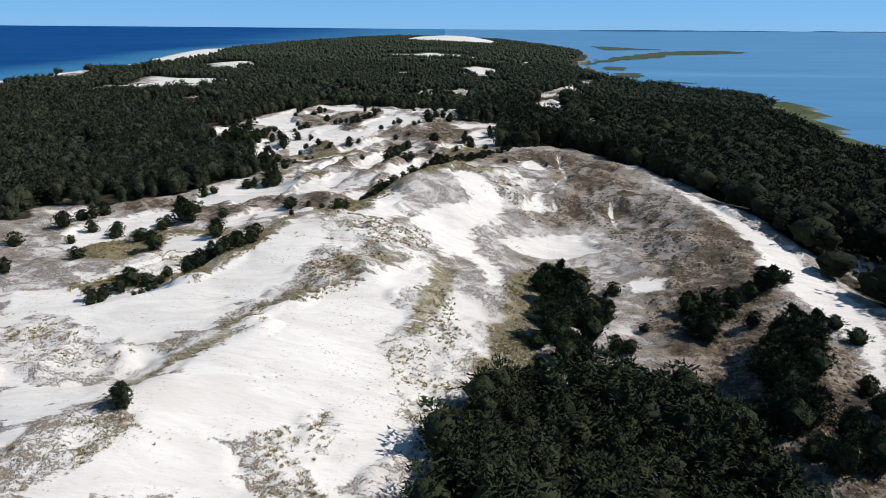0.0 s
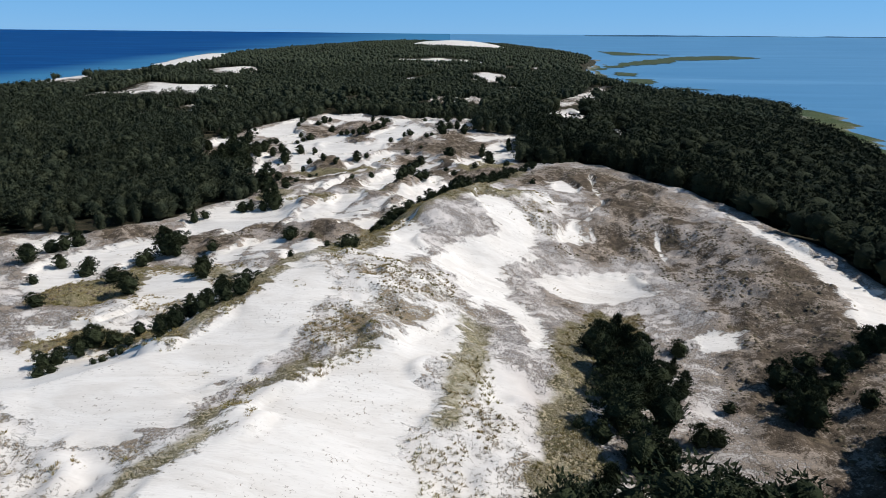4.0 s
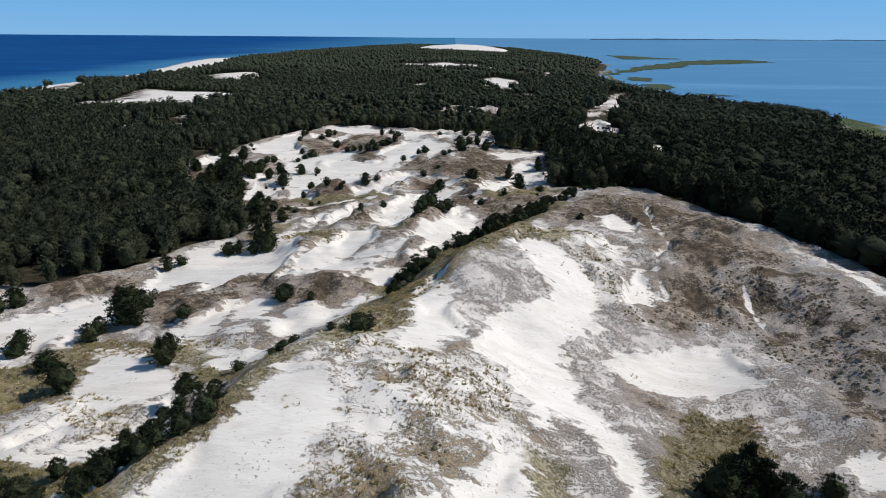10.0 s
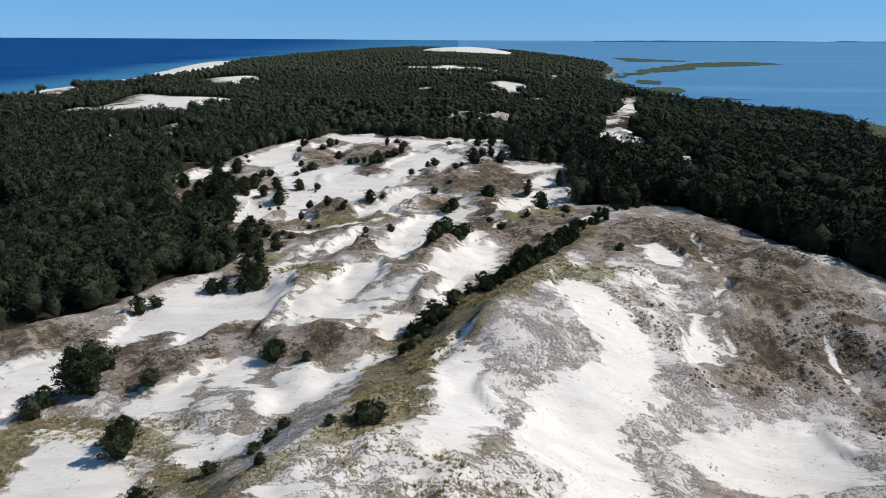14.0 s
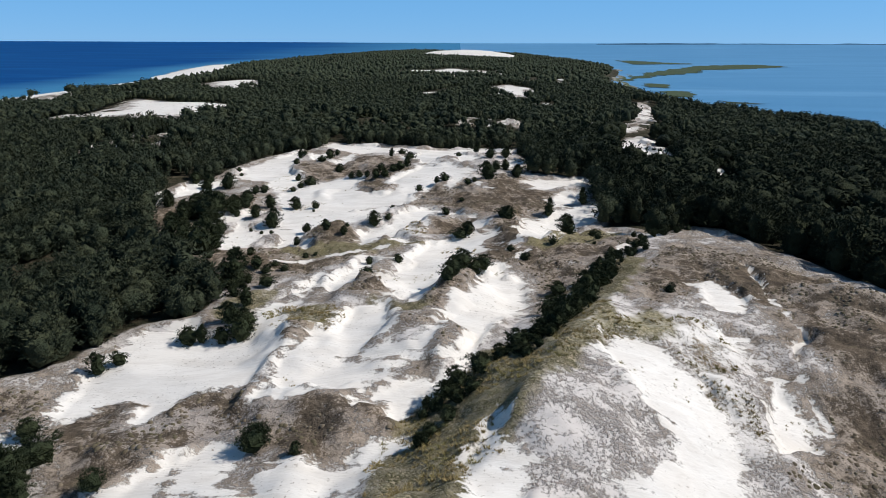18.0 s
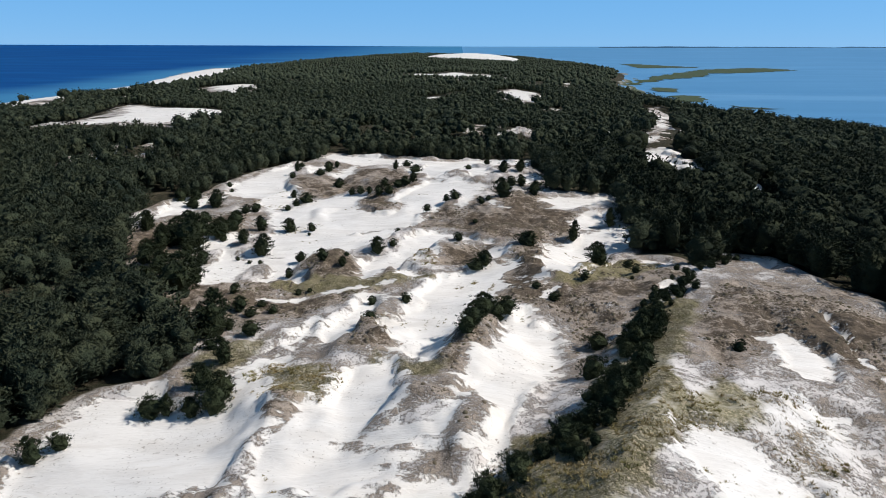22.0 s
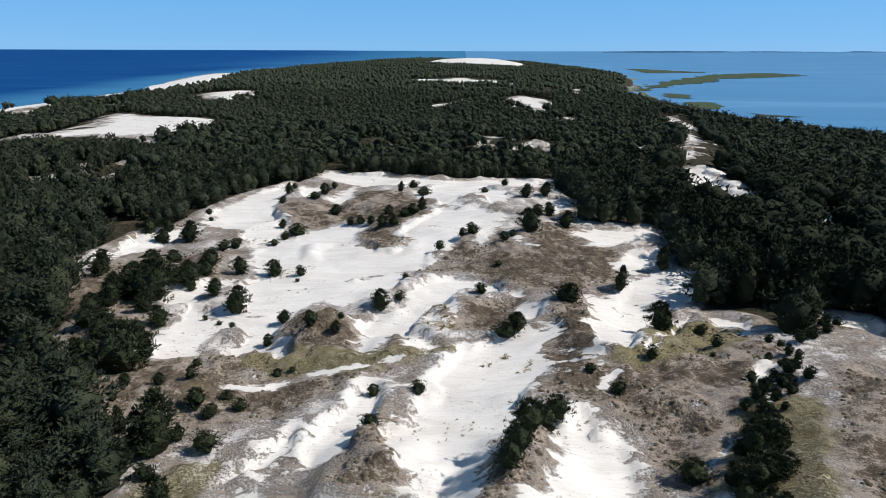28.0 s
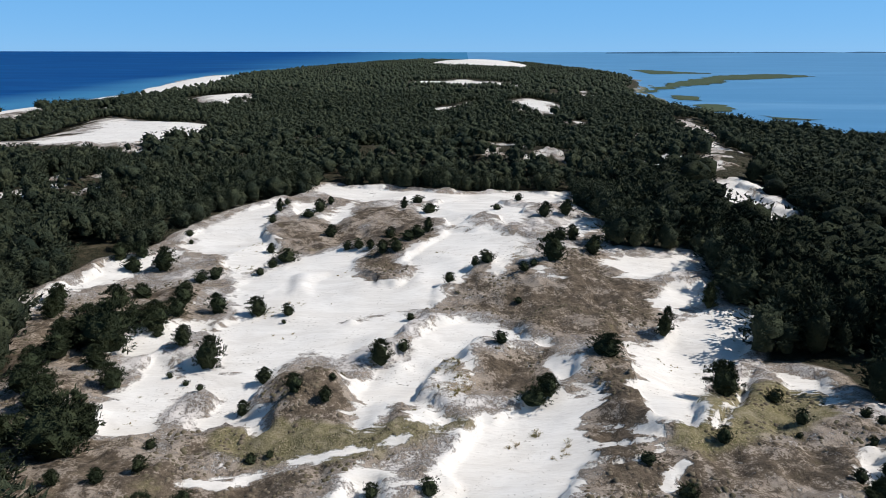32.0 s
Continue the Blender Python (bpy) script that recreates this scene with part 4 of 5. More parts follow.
def masks(x, y):
    """Bare sand, turf, heath, forest, reed at each place."""
    sand = np.full(x.shape, -12.0)
    for p in SAND:
        sand = np.maximum(sand, inside(x, y, p))
    ragged = 11 * fractal(x, y, 17, 63, 4, 0.6)
    for p in FAR:
        sand = np.maximum(sand, np.where(inside(x, y, p, 30) > -29, np.minimum(inside(x, y, p, 30) + ragged - 2.5, 1.2), -12))
    beach = x - coast(y, WEST_COAST)
    sand = np.maximum(sand, np.where((beach > -5) & (y < 2500), np.minimum(12, 0.3 * (beach - 8)) - 26 * step(100, 116, beach) - 10 * step(0.0, 0.4, value_noise(x, y, 150, 77)) * step(60, 80, beach), -12))
    sand = np.maximum(sand, np.minimum(great_dune(x, y) * 1.6 - 6, 12))
    green = np.zeros(x.shape)
    for p in GREEN:
        green = np.maximum(green, step(-3.5, 3, inside(x, y, p)))
    dark = np.zeros(x.shape)
    for p in DARK:
        dark = np.maximum(dark, step(-4, 4, inside(x, y, p)))
    free = inside(x, y, OPEN)
    free = np.minimum(free, -inside(x, y, GROVE))
    forest = step(2, -2, free) * step(-1, -8, sand) * step(108, 122, beach)
    reed = np.zeros(x.shape)
    east = coast(y, EAST_COAST) - x
    belt = 10 + 24 * step(660, 600, y)
    reed = np.maximum(reed, step(belt + 4, belt - 4, east + 6 * value_noise(x, y, 25, 43)) * step(-8, -2, east + 7 * fractal(x, y, 22, 47, 3)))
    reed = reed * step(2600, 2400, y)
    forest = forest * (1 - reed)
    light = np.zeros(x.shape)
    for p in LIGHT:
        light = np.maximum(light, step(-3, 3, inside(x, y, p)))
    pale = np.zeros(x.shape)
    for p in PALE:
        pale = np.maximum(pale, step(-4, 4, inside(x, y, p)))
    # banks and wind-cut hummocks break up the bare sheets of the dune field
    u, v = 0.47 * x + 0.88 * y, 0.88 * x - 0.47 * y
    field = step(150, 175, y) * step(430, 410, y) * step(CREST_SIDE, -CREST_SIDE, along(x, y, CREST)[1])
    banks = 1.3 * fractal(u * 0.42, v, 8.5, 131, 4, 0.55) + 0.7 * fractal(x, y, 4.5, 141, 3, 0.6) * step(290, 250, y)
    sand = np.where(sand > -6, sand + field * (np.minimum(sand, 2.6) + banks + 0.2 - sand), sand)
    for p in THIN:                                         # thin tufts that break the bare sheets
        d = inside(x, y, p)
        sand = np.where(d > -3, np.minimum(sand, np.maximum(0.6 - 1.1 * d, -0.4) + 1.8 * fractal(x, y, 5, 151, 3)), sand)
    for p in TURF:                                         # closed turf in the hollows
        d = inside(x, y, p)
        sand = np.where(d > -3, np.minimum(sand, np.maximum(0.6 - 1.8 * d, -4.5) + 1.8 * fractal(x, y, 5, 151, 3)), sand)
    for p in PATHS:
        d = along(x, y, [(a, b, 0) for a, b in p])[0]
        sand = np.maximum(sand, np.where(d < 3, 0.8 - 2.6 * d, -12))
    return sand, green, dark, forest, reed, light, pale


def height(x, y, cover=None):
    z = land(x, y)
    d, side, tall = along(x, y, CREST)
    hold = step(-150, -100, x) * step(275, 250, y)
    z = z + (tall - z) * np.where(side < 0, np.clip(1 + side / 15.0, 0, 1) ** 1.2, np.exp(-(side / 60.0) ** 2)) * hold
    d, side, tall = along(x, y, RIM)
    z = z + (tall - z) * np.exp(-(d / np.where(side < 0, 26.0 - 9.0 * step(215, 180, y), 16.0)) ** 2) * step(280, 255, y)
    d, side, tall = along(x, y, SPUR)
    z = z + (tall - z) * np.exp(-(d / 9.0) ** 2) * 0.85
    for cx, cy, s, a in SWELLS:
        z = z + a * np.exp(-0.5 * ((x - cx) ** 2 + (y - cy) ** 2) / s ** 2)
    wx, wy = x + 2.4 * fractal(x, y, 8, 161, 3), y + 3.2 * fractal(x, y, 9, 171, 3)
    for cx, cy, r, a in MOUNDS:
        z = z + 0.85 * a * np.clip(1 - ((wx - cx) ** 2 + 0.6 * (wy - cy) ** 2) / (1.45 * r) ** 2, 0, 1) ** 1.6
    z = z + great_dune(x, y)
    sand, green, dark, forest, reed, light, pale = cover if cover is not None else masks(x, y)
    # hummocks under the plants, low drifts on the bare sand
    open_land = 1 - forest
    near = open_land * step(700, 450, y)
    wander = 2.2 * fractal(x, y, 9, 61, 3)
    rough = step(0.6, -1.0, sand + wander) * near
    z = z + rough * (0.25 + 0.5 * step(140, 185, y) + 0.8 * fractal(x, y, 12, 21, 4, 0.55) + 0.45 * light * value_noise(x, y, 2.4, 71) + 0.26 * fractal(x, y, 3.4, 73, 3, 0.7) + 0.75 * dark * fractal(x, y, 8, 81, 4, 0.6))
    ridge = 1 - 2 * np.abs(value_noise(x * 0.8 - y * 0.45, x * 0.45 + y * 0.8, 17, 33) + 0.35 * value_noise(x, y, 8, 35))
    z = z + 0.5 * ridge * near * step(-20, 20, y - 150) + 0.2 * fractal(x, y, 14, 37, 3) * near
    knoll = np.zeros(x.shape)
    for p in FAR:
        knoll = np.maximum(knoll, step(-26, 3, inside(x, y, p, 30)))
    z = z + (6.5 - 2.5 * step(440, 520, y)) * step(270, 400, y) * knoll * (1 + 0.12 * value_noise(x, y, 30, 91))
    z = np.where(reed > 0.5, np.maximum(np.minimum(z, 0.8), 0.45), z)
    return z + lift(x, y)


def spaced(lo, hi, fine, far_lo, far_hi, growth=1.07):
    """Grid lines: even from lo to hi, ever wider out to both ends."""
    mid = list(np.arange(lo, hi + fine / 2, fine))
    up, g = [], fine
    while (up[-1] if up else hi) < far_hi:
        g *= growth
        up.append((up[-1] if up else hi) + g)
    down, g = [], fine
    while (down[-1] if down else lo) > far_lo:
        g *= growth
        down.append((down[-1] if down else lo) - g)
    return np.array(down[::-1] + mid + up)


def sheet(name, xs, ys, surface, material):
    """A grid mesh over the given lines."""
    X, Y = np.meshgrid(xs, ys)
    x, y = X.ravel(), Y.ravel()
    z = surface(x, y)
    nx, ny = len(xs), len(ys)
    i = (np.arange(ny - 1)[:, None] * nx + np.arange(nx - 1)[None, :]).ravel()
    quads = np.stack([i, i + 1, i + 1 + nx, i + nx], 1)
    me = bpy.data.meshes.new(name)
    me.vertices.add(len(x))
    me.vertices.foreach_set("co", np.stack([x, y, z], 1).astype(np.float32).ravel())
    me.loops.add(quads.size)
    me.loops.foreach_set("vertex_index", quads.astype(np.int32).ravel())
    me.polygons.add(len(quads))
    me.polygons.foreach_set("loop_start", np.arange(0, quads.size, 4, dtype=np.int32))
    me.polygons.foreach_set("use_smooth", np.ones(len(quads), bool))
    me.update(calc_edges=True)
    me.materials.append(material)
    return new(name, me), x, y


def give(ob, name, values):
    ob.data.attributes.new(name, "FLOAT", "POINT").data.foreach_set("value", values.astype(np.float32))


COVER = {}


def ground_surface(x, y):
    COVER["all"] = masks(x, y)
    return height(x, y, COVER["all"])


ground, gx, gy = sheet("ground", spaced(-118, 92, 0.68, -4900, 4900), spaced(48, 428, 0.68, -2500, 4900), ground_surface, GROUND)
for key, values in zip(("sand", "green", "dark", "forest", "reed", "light", "pale"), COVER["all"]):
    give(ground, key, values)
tagged(ground, "pale dune sand with lichen heath, turf and forest floor", "ground", kind="structure")


def sea_surface(x, y):
    return lift(x, y)


for name, lo, hi, material, label in (("sea", -4900, 0, SEA, "deep blue open sea along the beach"), ("lagoon", 0, 4900, LAGOON, "calm pale blue lagoon with wind streaks")):
    xs = np.unique(np.clip(spaced(-900, 900, 60, -4900, 4900, 1.15), lo, hi))
    ob, _x, _y = sheet(name, xs, np.clip(spaced(-400, 3000, 60, -2500, 4900, 1.15), -2500, 4900), sea_surface, material)
    give(ob, "shallow", np.maximum(step(150, 10, coast(_y, WEST_COAST) - _x), step(-1100, -100, _x) * step(1900, 2700, _y)))
    tagged(ob, label, "water", kind="structure")


def reed_bed(points, seed):
    """A flat bed of reeds with a frayed edge, a hand above the water."""
    verts = []
    for (ax, ay), (bx, by) in zip(points, points[1:] + points[:1]):
        n = max(2, int(math.hypot(bx - ax, by - ay) / 7))
        for k in range(n):
            verts.append((ax + (bx - ax) * k / n, ay + (by - ay) * k / n))
    x, y = np.array(verts).T
    x, y = x + 7 * fractal(x, y, 26, seed, 4, 0.7), y + 14 * fractal(x, y, 26, seed + 9, 4, 0.7)
    bm = bmesh.new()
    bm.faces.new([bm.verts.new((a, b, 0.5 + c)) for a, b, c in zip(x, y, lift(x, y))])
    bmesh.ops.triangulate(bm, faces=bm.faces[:])
    me = bpy.data.meshes.new("reed_bed")
    bm.to_mesh(me)
    bm.free()
    me.materials.append(REED)
    tagged(new("reed_bed", me), "low green reed bed in the lagoon", "reeds", kind="stuff")


for k, p in enumerate(MARSH):
    reed_bed(p, 200 + 20 * k)


def at_ground(points):
    p = np.array(points, float)
    return height(p[:, 0], p[:, 1])


# ---------------------------------------------------------------- pines
def mesh_from(name, verts, faces, material):
    me = bpy.data.meshes.new(name)
    me.from_pydata(verts, [], faces)
    me.materials.append(material)
    me.update()
    return me


def trunk_mesh(rng, tall):
    """A tapered, slightly bent stem with short limbs; unit height."""
    verts, faces = [], []

    def tube(path, radii, n=6):
        base = len(verts)
        for (px, py, pz), r in zip(path, radii):
            for k in range(n):
                a = 2 * math.pi * k / n
                verts.append((px + r * math.cos(a), py + r * math.sin(a), pz))
        for s in range(len(path) - 1):
            for k in range(n):
                faces.append((base + s * n + k, base + s * n + (k + 1) % n, base + (s + 1) * n + (k + 1) % n, base + (s + 1) * n + k))
    lean = rng.uniform(-0.05, 0.05, 2)
    stem = [(lean[0] * h * h, lean[1] * h * h, h - 0.06 * (h == 0)) for h in (0, 0.15, 0.35, 0.6, 0.85)]
    tube(stem, (0.035, 0.027, 0.022, 0.014, 0.005))
    for k in range(7):
        h = rng.uniform(0.2, 0.7)
        a = rng.uniform(0, 6.28)
        ln = rng.uniform(0.12, 0.24) * (1.1 - h)
        o = (lean[0] * h * h, lean[1] * h * h, h)
        tube([o, (o[0] + ln * math.cos(a), o[1] + ln * math.sin(a), h + ln * 0.5)], (0.009, 0.003), 4)
    return verts, faces


def core_mesh(rng, wide, low, sides, rings=3, peak=0.3, full=1.25):
    """The lumpy dense body of a crown; unit height."""
    verts, faces = [], []
    for k in range(rings):
        f = k / rings
        for q in range(sides):
            a = 6.283 * (q + 0.5 * (k % 2)) / sides + rng.uniform(-0.25, 0.25)
            r = wide * (0.65 + 0.35 * f / peak if f < peak else max(0.06, 1 - ((f - peak) / (1 - peak)) ** full)) * rng.uniform(0.62, 1.25)
            verts.append((r * math.cos(a), r * math.sin(a), low + (1 - low) * f + rng.uniform(-0.06, 0.06)))
    verts.append((rng.uniform(-0.04, 0.04), rng.uniform(-0.04, 0.04), 1.0))
    for k in range(rings - 1):
        for q in range(sides):
            n, a, b = (q + 1) % sides, k * sides, (k + 1) * sides
            faces += [(a + q, a + n, b + q), (a + n, b + n, b + q)]
    b = (rings - 1) * sides
    for q in range(sides):
        faces.append((b + q, b + (q + 1) % sides, rings * sides))
    return verts, faces


def dome_crown(rng, wide, low, limbs, clumps, shoots, size, peak=0.35, full=2.2, thin=0.17, core=0.55, body=(6, 4)):
    """An uneven rounded pine crown: limbs of different reach, each with tufts of shoots, round a small dense body; unit height."""
    verts, faces = core_mesh(rng, wide * core, low, *body, peak, full)
    verts = [(x, y, low + (z - low) * 0.82) for x, y, z in verts]
    lean = rng.uniform(-0.10, 0.10, 2)
    for k in range(limbs):
        f = min(1.0, max(0.0, (k + rng.uniform(-0.5, 1.0)) / limbs))
        reach = wide * (0.72 + 0.28 * f / peak if f < peak else max(0.10, 1 - ((f - peak) / (1 - peak)) ** full)) * rng.uniform(0.58, 1.22)
        a = 2.4 * k + rng.uniform(-0.7, 0.7)
        rise = rng.uniform(-0.02, 0.16) * (1 - f)
        s = size * rng.uniform(0.75, 1.3)
        for c in range(clumps):
            u = 1.0 if c == 0 else rng.uniform(0.45, 0.9)
            b = a + rng.uniform(-0.35, 0.35)
            ctr = np.array((reach * u * math.cos(b) + lean[0] * f, reach * u * math.sin(b) + lean[1] * f, low + (0.94 - low) * f + rise * u + rng.uniform(-0.02, 0.03)))
            out = np.array((math.cos(b), math.sin(b), 0.75 + 0.6 * f))
            for n in range(shoots):
                d = out + rng.normal(0, 0.65, 3)
                d /= np.linalg.norm(d) + 1e-6
                side = np.cross(d, rng.normal(0, 1, 3))
                side /= np.linalg.norm(side) + 1e-6
                p0 = ctr + rng.normal(0, 0.42, 3) * s * np.array((1, 1, 0.6))
                i = len(verts)
                verts += [tuple(p0 + side * s * thin), tuple(p0 - side * s * thin), tuple(p0 + d * s * rng.uniform(0.6, 1.05))]
                faces.append((i, i + 1, i + 2))
    return verts, faces


PINE_KINDS = []
rng = np.random.default_rng(7)
for wide, low, limbs, peak, full in ((0.36, 0.10, 34, 0.30, 1.9), (0.44, 0.06, 34, 0.35, 2.3), (0.50, 0.05, 32, 0.38, 2.6), (0.33, 0.10, 32, 0.28, 1.7), (0.62, 0.03, 32, 0.40, 2.4), (0.82, 0.02, 34, 0.42, 2.4)):
    tv, tf = trunk_mesh(rng, 1.0)
    cv, cf = dome_crown(rng, wide, low, limbs + 22, 4, 13, 0.055 + 0.045 * wide, peak, full, 0.16, 0.68)
    PINE_KINDS.append((mesh_from("pine_trunk", tv, tf, BARK), mesh_from("pine_crown", cv, cf, NEEDLES)))


def part(name, data, parent, label=""):
    ob = new(name, data)
    ob.parent = parent
    return tagged(ob, label)


def pine(x, y, z, tall, rng):
    """One free-standing pine: trunk and crown under an Empty at its foot."""
    kind = rng.choice((0, 1, 2, 2)) if tall > 3.4 else rng.choice((2, 4, 4, 5))
    bush = kind >= 4
    top = new("pine_shrub" if bush else "pine_tree")
    trunk, crown = PINE_KINDS[kind]
    part("trunk", trunk, top)
    part("crown", crown, top)
    w = tall * rng.uniform(0.85, 1.2)
    top.matrix_basis = Matrix.LocRotScale((x, y, z - 0.05 * tall), Euler((rng.uniform(-0.05, 0.05), rng.uniform(-0.05, 0.05), rng.uniform(0, 6.28))), (w, w, tall))
    if bush:
        tagged(top, "low spreading dark green pine shrub on the dune", "shrub", "pine shrubs on the dunes")
    else:
        tagged(top, "bushy dark green pine standing alone on the dune", "tree", "single pines on the dunes")
    return top


# pines that stand apart: x, y, height
PINES = []
PINES += [(-89.7, 278.7, 6.1), (-101.5, 296.7, 4), (-89.9, 270, 4.8), (-98.2, 320.7, 3.9), (2, 223, 2.8), (-17.4, 221.4, 3.8), (-15.7, 226.2, 3.9), (-13.5, 230.9, 3.2), (-11.4, 233.8, 3), (-18.4, 219.2, 3.3), (8.9, 224.8, 4), (11.6, 229.1, 3), (8, 218.8, 3.4), (6.3, 217.9, 4.1), (9.9, 220, 2.7), (18.9, 237.5, 1.8), (22.8, 241, 2), (-35.6, 242.2, 1.8), (-34.8, 232.9, 2), (4.3, 206.7, 3.9), (-0.9, 196.7, 4.5), (-3.3, 191.4, 4.1), (-5.6, 190.8, 3.5), (-8.4, 187.6, 3.3), (-11, 186.1, 2.5), (-13.8, 184.4, 2.5), (-16.6, 182.4, 3.1), (-18.1, 180.7, 2.7)]
PINES += [(-20.6, 179.7, 1.8), (12.7, 227.8, 3.3), (1.1, 199, 3.5), (-1, 210.7, 3.4), (-40, 171.5, 3.1), (-51.9, 208.4, 4.4), (-55, 209.5, 4), (-70.5, 194.8, 3.8), (-68.4, 197, 2.4), (-2.5, 240.4, 1.9), (19.6, 213.3, 2), (-65.3, 164.2, 6.9), (-64.7, 169.8, 3.4), (-63.3, 164.3, 3.7), (-52.1, 148.3, 4.6), (-55.4, 164.9, 2.4), (-40.1, 173.1, 2.5), (-34.8, 169.2, 1.7), (-70.1, 177.2, 2.6), (-68.6, 159, 3.1), (-44, 136.1, 3.6), (-36.1, 125.2, 2.6), (-22.6, 142.9, 2.7), (-21.6, 144.3, 1.9), (-31.2, 134.4, 1.3), (-26.2, 141.9, 1.1), (-63.6, 141.8, 4.6), (-19.1, 177.9, 2.2)]
PINES += [(-16.7, 177.2, 2.2), (-14.9, 177.7, 1.8), (-20.8, 176.8, 1.6), (-58.2, 118.1, 3.9), (-59.2, 116, 3.5), (-61.3, 113.6, 2.8), (-52.7, 121.4, 2.8), (-45.3, 113.1, 4), (-43.9, 115.1, 4.2), (-42.1, 116.3, 3.7), (-40, 118.1, 3.6), (-37.9, 119.7, 3.5), (-36.1, 122.1, 3.2), (-55.4, 118.5, 3.1), (-62.8, 112.4, 2.9), (-78.4, 154.8, 2.9), (-69, 147.4, 3.4), (-86, 149, 2.4), (-52.8, 151.3, 4), (-68.4, 161.4, 3.3), (-65.1, 165.8, 6.3), (-91.1, 170.5, 3.8), (-94.3, 170.9, 3.3), (-90.5, 174.8, 4.4), (-40.2, 115.5, 2.4), (-36.6, 68.1, 3.5), (18.4, 101.6, 6.8), (22.5, 108.9, 7.8)]
PINES += [(24.2, 102.2, 6.4), (29.2, 111, 4.6), (19.1, 94.6, 5.9), (21.9, 94.2, 5.1), (15.1, 98.3, 2.8), (28.3, 99.8, 3.5), (30.4, 99.8, 2.7), (12.5, 99.4, 1.6), (61.4, 118.5, 5), (58.8, 118.3, 3.6), (65.8, 122.6, 3), (64.5, 102.3, 2.4), (65.5, 97.4, 2.7), (53, 94.1, 6.1), (50.8, 94.9, 5.2), (58.1, 99.4, 4.9), (43.2, 78.9, 5.6), (46.5, 78, 6.9), (43, 82, 3.6), (35.2, 107.8, 1.7), (48.8, 113, 3.3), (53.2, 116.5, 2.9), (45.5, 109.1, 3.2), (52.8, 105.9, 3.1), (52.2, 75.2, 5.8), (52.5, 69.6, 6.3), (47.5, 68.8, 5.6), (46.6, 72.2, 3.3)]
PINES += [(58.5, 78.8, 4.2), (59.1, 83.7, 3.5), (52, 86.7, 4.5), (-95.1, 143.4, 3.4), (-86.9, 126.3, 3.5), (-94.1, 161.4, 4.4), (-79.2, 157.5, 3.6), (-76.6, 134.1, 3), (-86.4, 160.1, 3.5), (12.1, 86.9, 3.8), (8.8, 86, 3.7), (14.6, 90, 3.8), (52.3, 97.3, 6.2), (55.6, 97.6, 7), (56.2, 93.3, 6.8), (47.6, 90.8, 6), (49.1, 88.1, 6.6), (47, 80.3, 7), (49.5, 79.7, 6.2), (60.3, 119.9, 4.2), (56.7, 116.3, 3.7), (52.7, 113.5, 3.6), (48.9, 110.8, 3), (63.6, 121.6, 3.2), (43.4, 110.4, 2.4), (46.6, 113.9, 2.7), (49.9, 117.3, 2.9), (46.6, 116.2, 2.5)]
PINES += [(47, 107.5, 2.3), (51.2, 112, 2.4), (53.1, 90.4, 6.7), (50.6, 92.4, 6), (48, 84, 7.2), (53.5, 87.9, 5.7), (-76, 241.2, 5.3), (-76, 238.4, 5.1), (-70, 241.7, 2), (-103.3, 300.6, 3.8), (19.2, 122.3, 6.4), (22.5, 125.4, 6.6), (24.7, 124.4, 5.6), (26.2, 121.4, 5.5), (18.9, 115.4, 6.1), (21.4, 113.4, 6), (24.2, 113, 5.1), (27.4, 115.5, 4.4), (18.4, 108.5, 4.9), (20.8, 106.9, 4.9), (23.9, 107.9, 4.1), (30.3, 118.3, 3.6), (34.3, 126.7, 2.9), (26.3, 109.7, 3.3), (44.9, 114.8, 5.1), (44.9, 107.2, 5.5), (42.1, 104.4, 4.7), (44.7, 104.1, 5.4)]
PINES += [(-99.6, 321.8, 2.6), (-96.0, 346.5, 1.6), (-93.3, 340.5, 1.2), (-78.5, 315.4, 2.6), (-78.4, 318.4, 1.3), (-80.9, 305.9, 2.0), (-71.8, 298.1, 4.2), (-64.1, 297.9, 4.1), (-58.1, 296.6, 2.4), (-71.9, 335.2, 2.7), (-68.8, 325.1, 2.5), (-70.2, 319.9, 1.7), (-66.2, 328.4, 3.2), (-58.0, 292.7, 0.9), (-77.9, 285.9, 1.8), (-55.0, 269.4, 2.7), (-48.2, 260.9, 2.7), (-44.0, 260.5, 2.4), (-43.8, 264.9, 1.0), (-66.3, 268.6, 0.9), (-62.9, 265.5, 0.9), (-69.7, 271.0, 1.1), (-99.4, 293.4, 4.4), (-89.7, 279.2, 5.3), (-91.1, 299.5, 4.9), (-89.0, 304.0, 3.3), (-63.9, 251.8, 1.3), (-59.7, 347.6, 3.5)]
PINES += [(-67.1, 370.6, 3.9), (-68.9, 363.9, 2.4), (-66.7, 384.8, 2.6), (-79.0, 380.0, 1.8), (-78.4, 369.1, 4.0), (-77.4, 357.6, 2.4), (-82.7, 260.0, 4.9), (-78.2, 253.8, 2.8), (-35.2, 293.3, 1.6), (-38.4, 275.5, 4.2), (-35.0, 278.3, 2.0), (-53.2, 334.1, 2.5), (-50.4, 334.0, 2.5), (-47.4, 332.6, 2.4), (-43.9, 326.2, 3.3), (-40.8, 326.9, 3.3), (-43.2, 337.5, 3.0), (-38.7, 333.7, 2.4), (-36.5, 335.9, 3.0), (-34.3, 338.4, 4.0), (-42.8, 371.8, 3.6), (-39.9, 388.6, 2.6), (-35.2, 367.8, 2.9), (-20.8, 315.7, 2.8), (-23.3, 314.6, 2.2), (-28.4, 308.0, 2.1), (-16.3, 366.6, 1.8), (-9.0, 382.5, 2.5)]
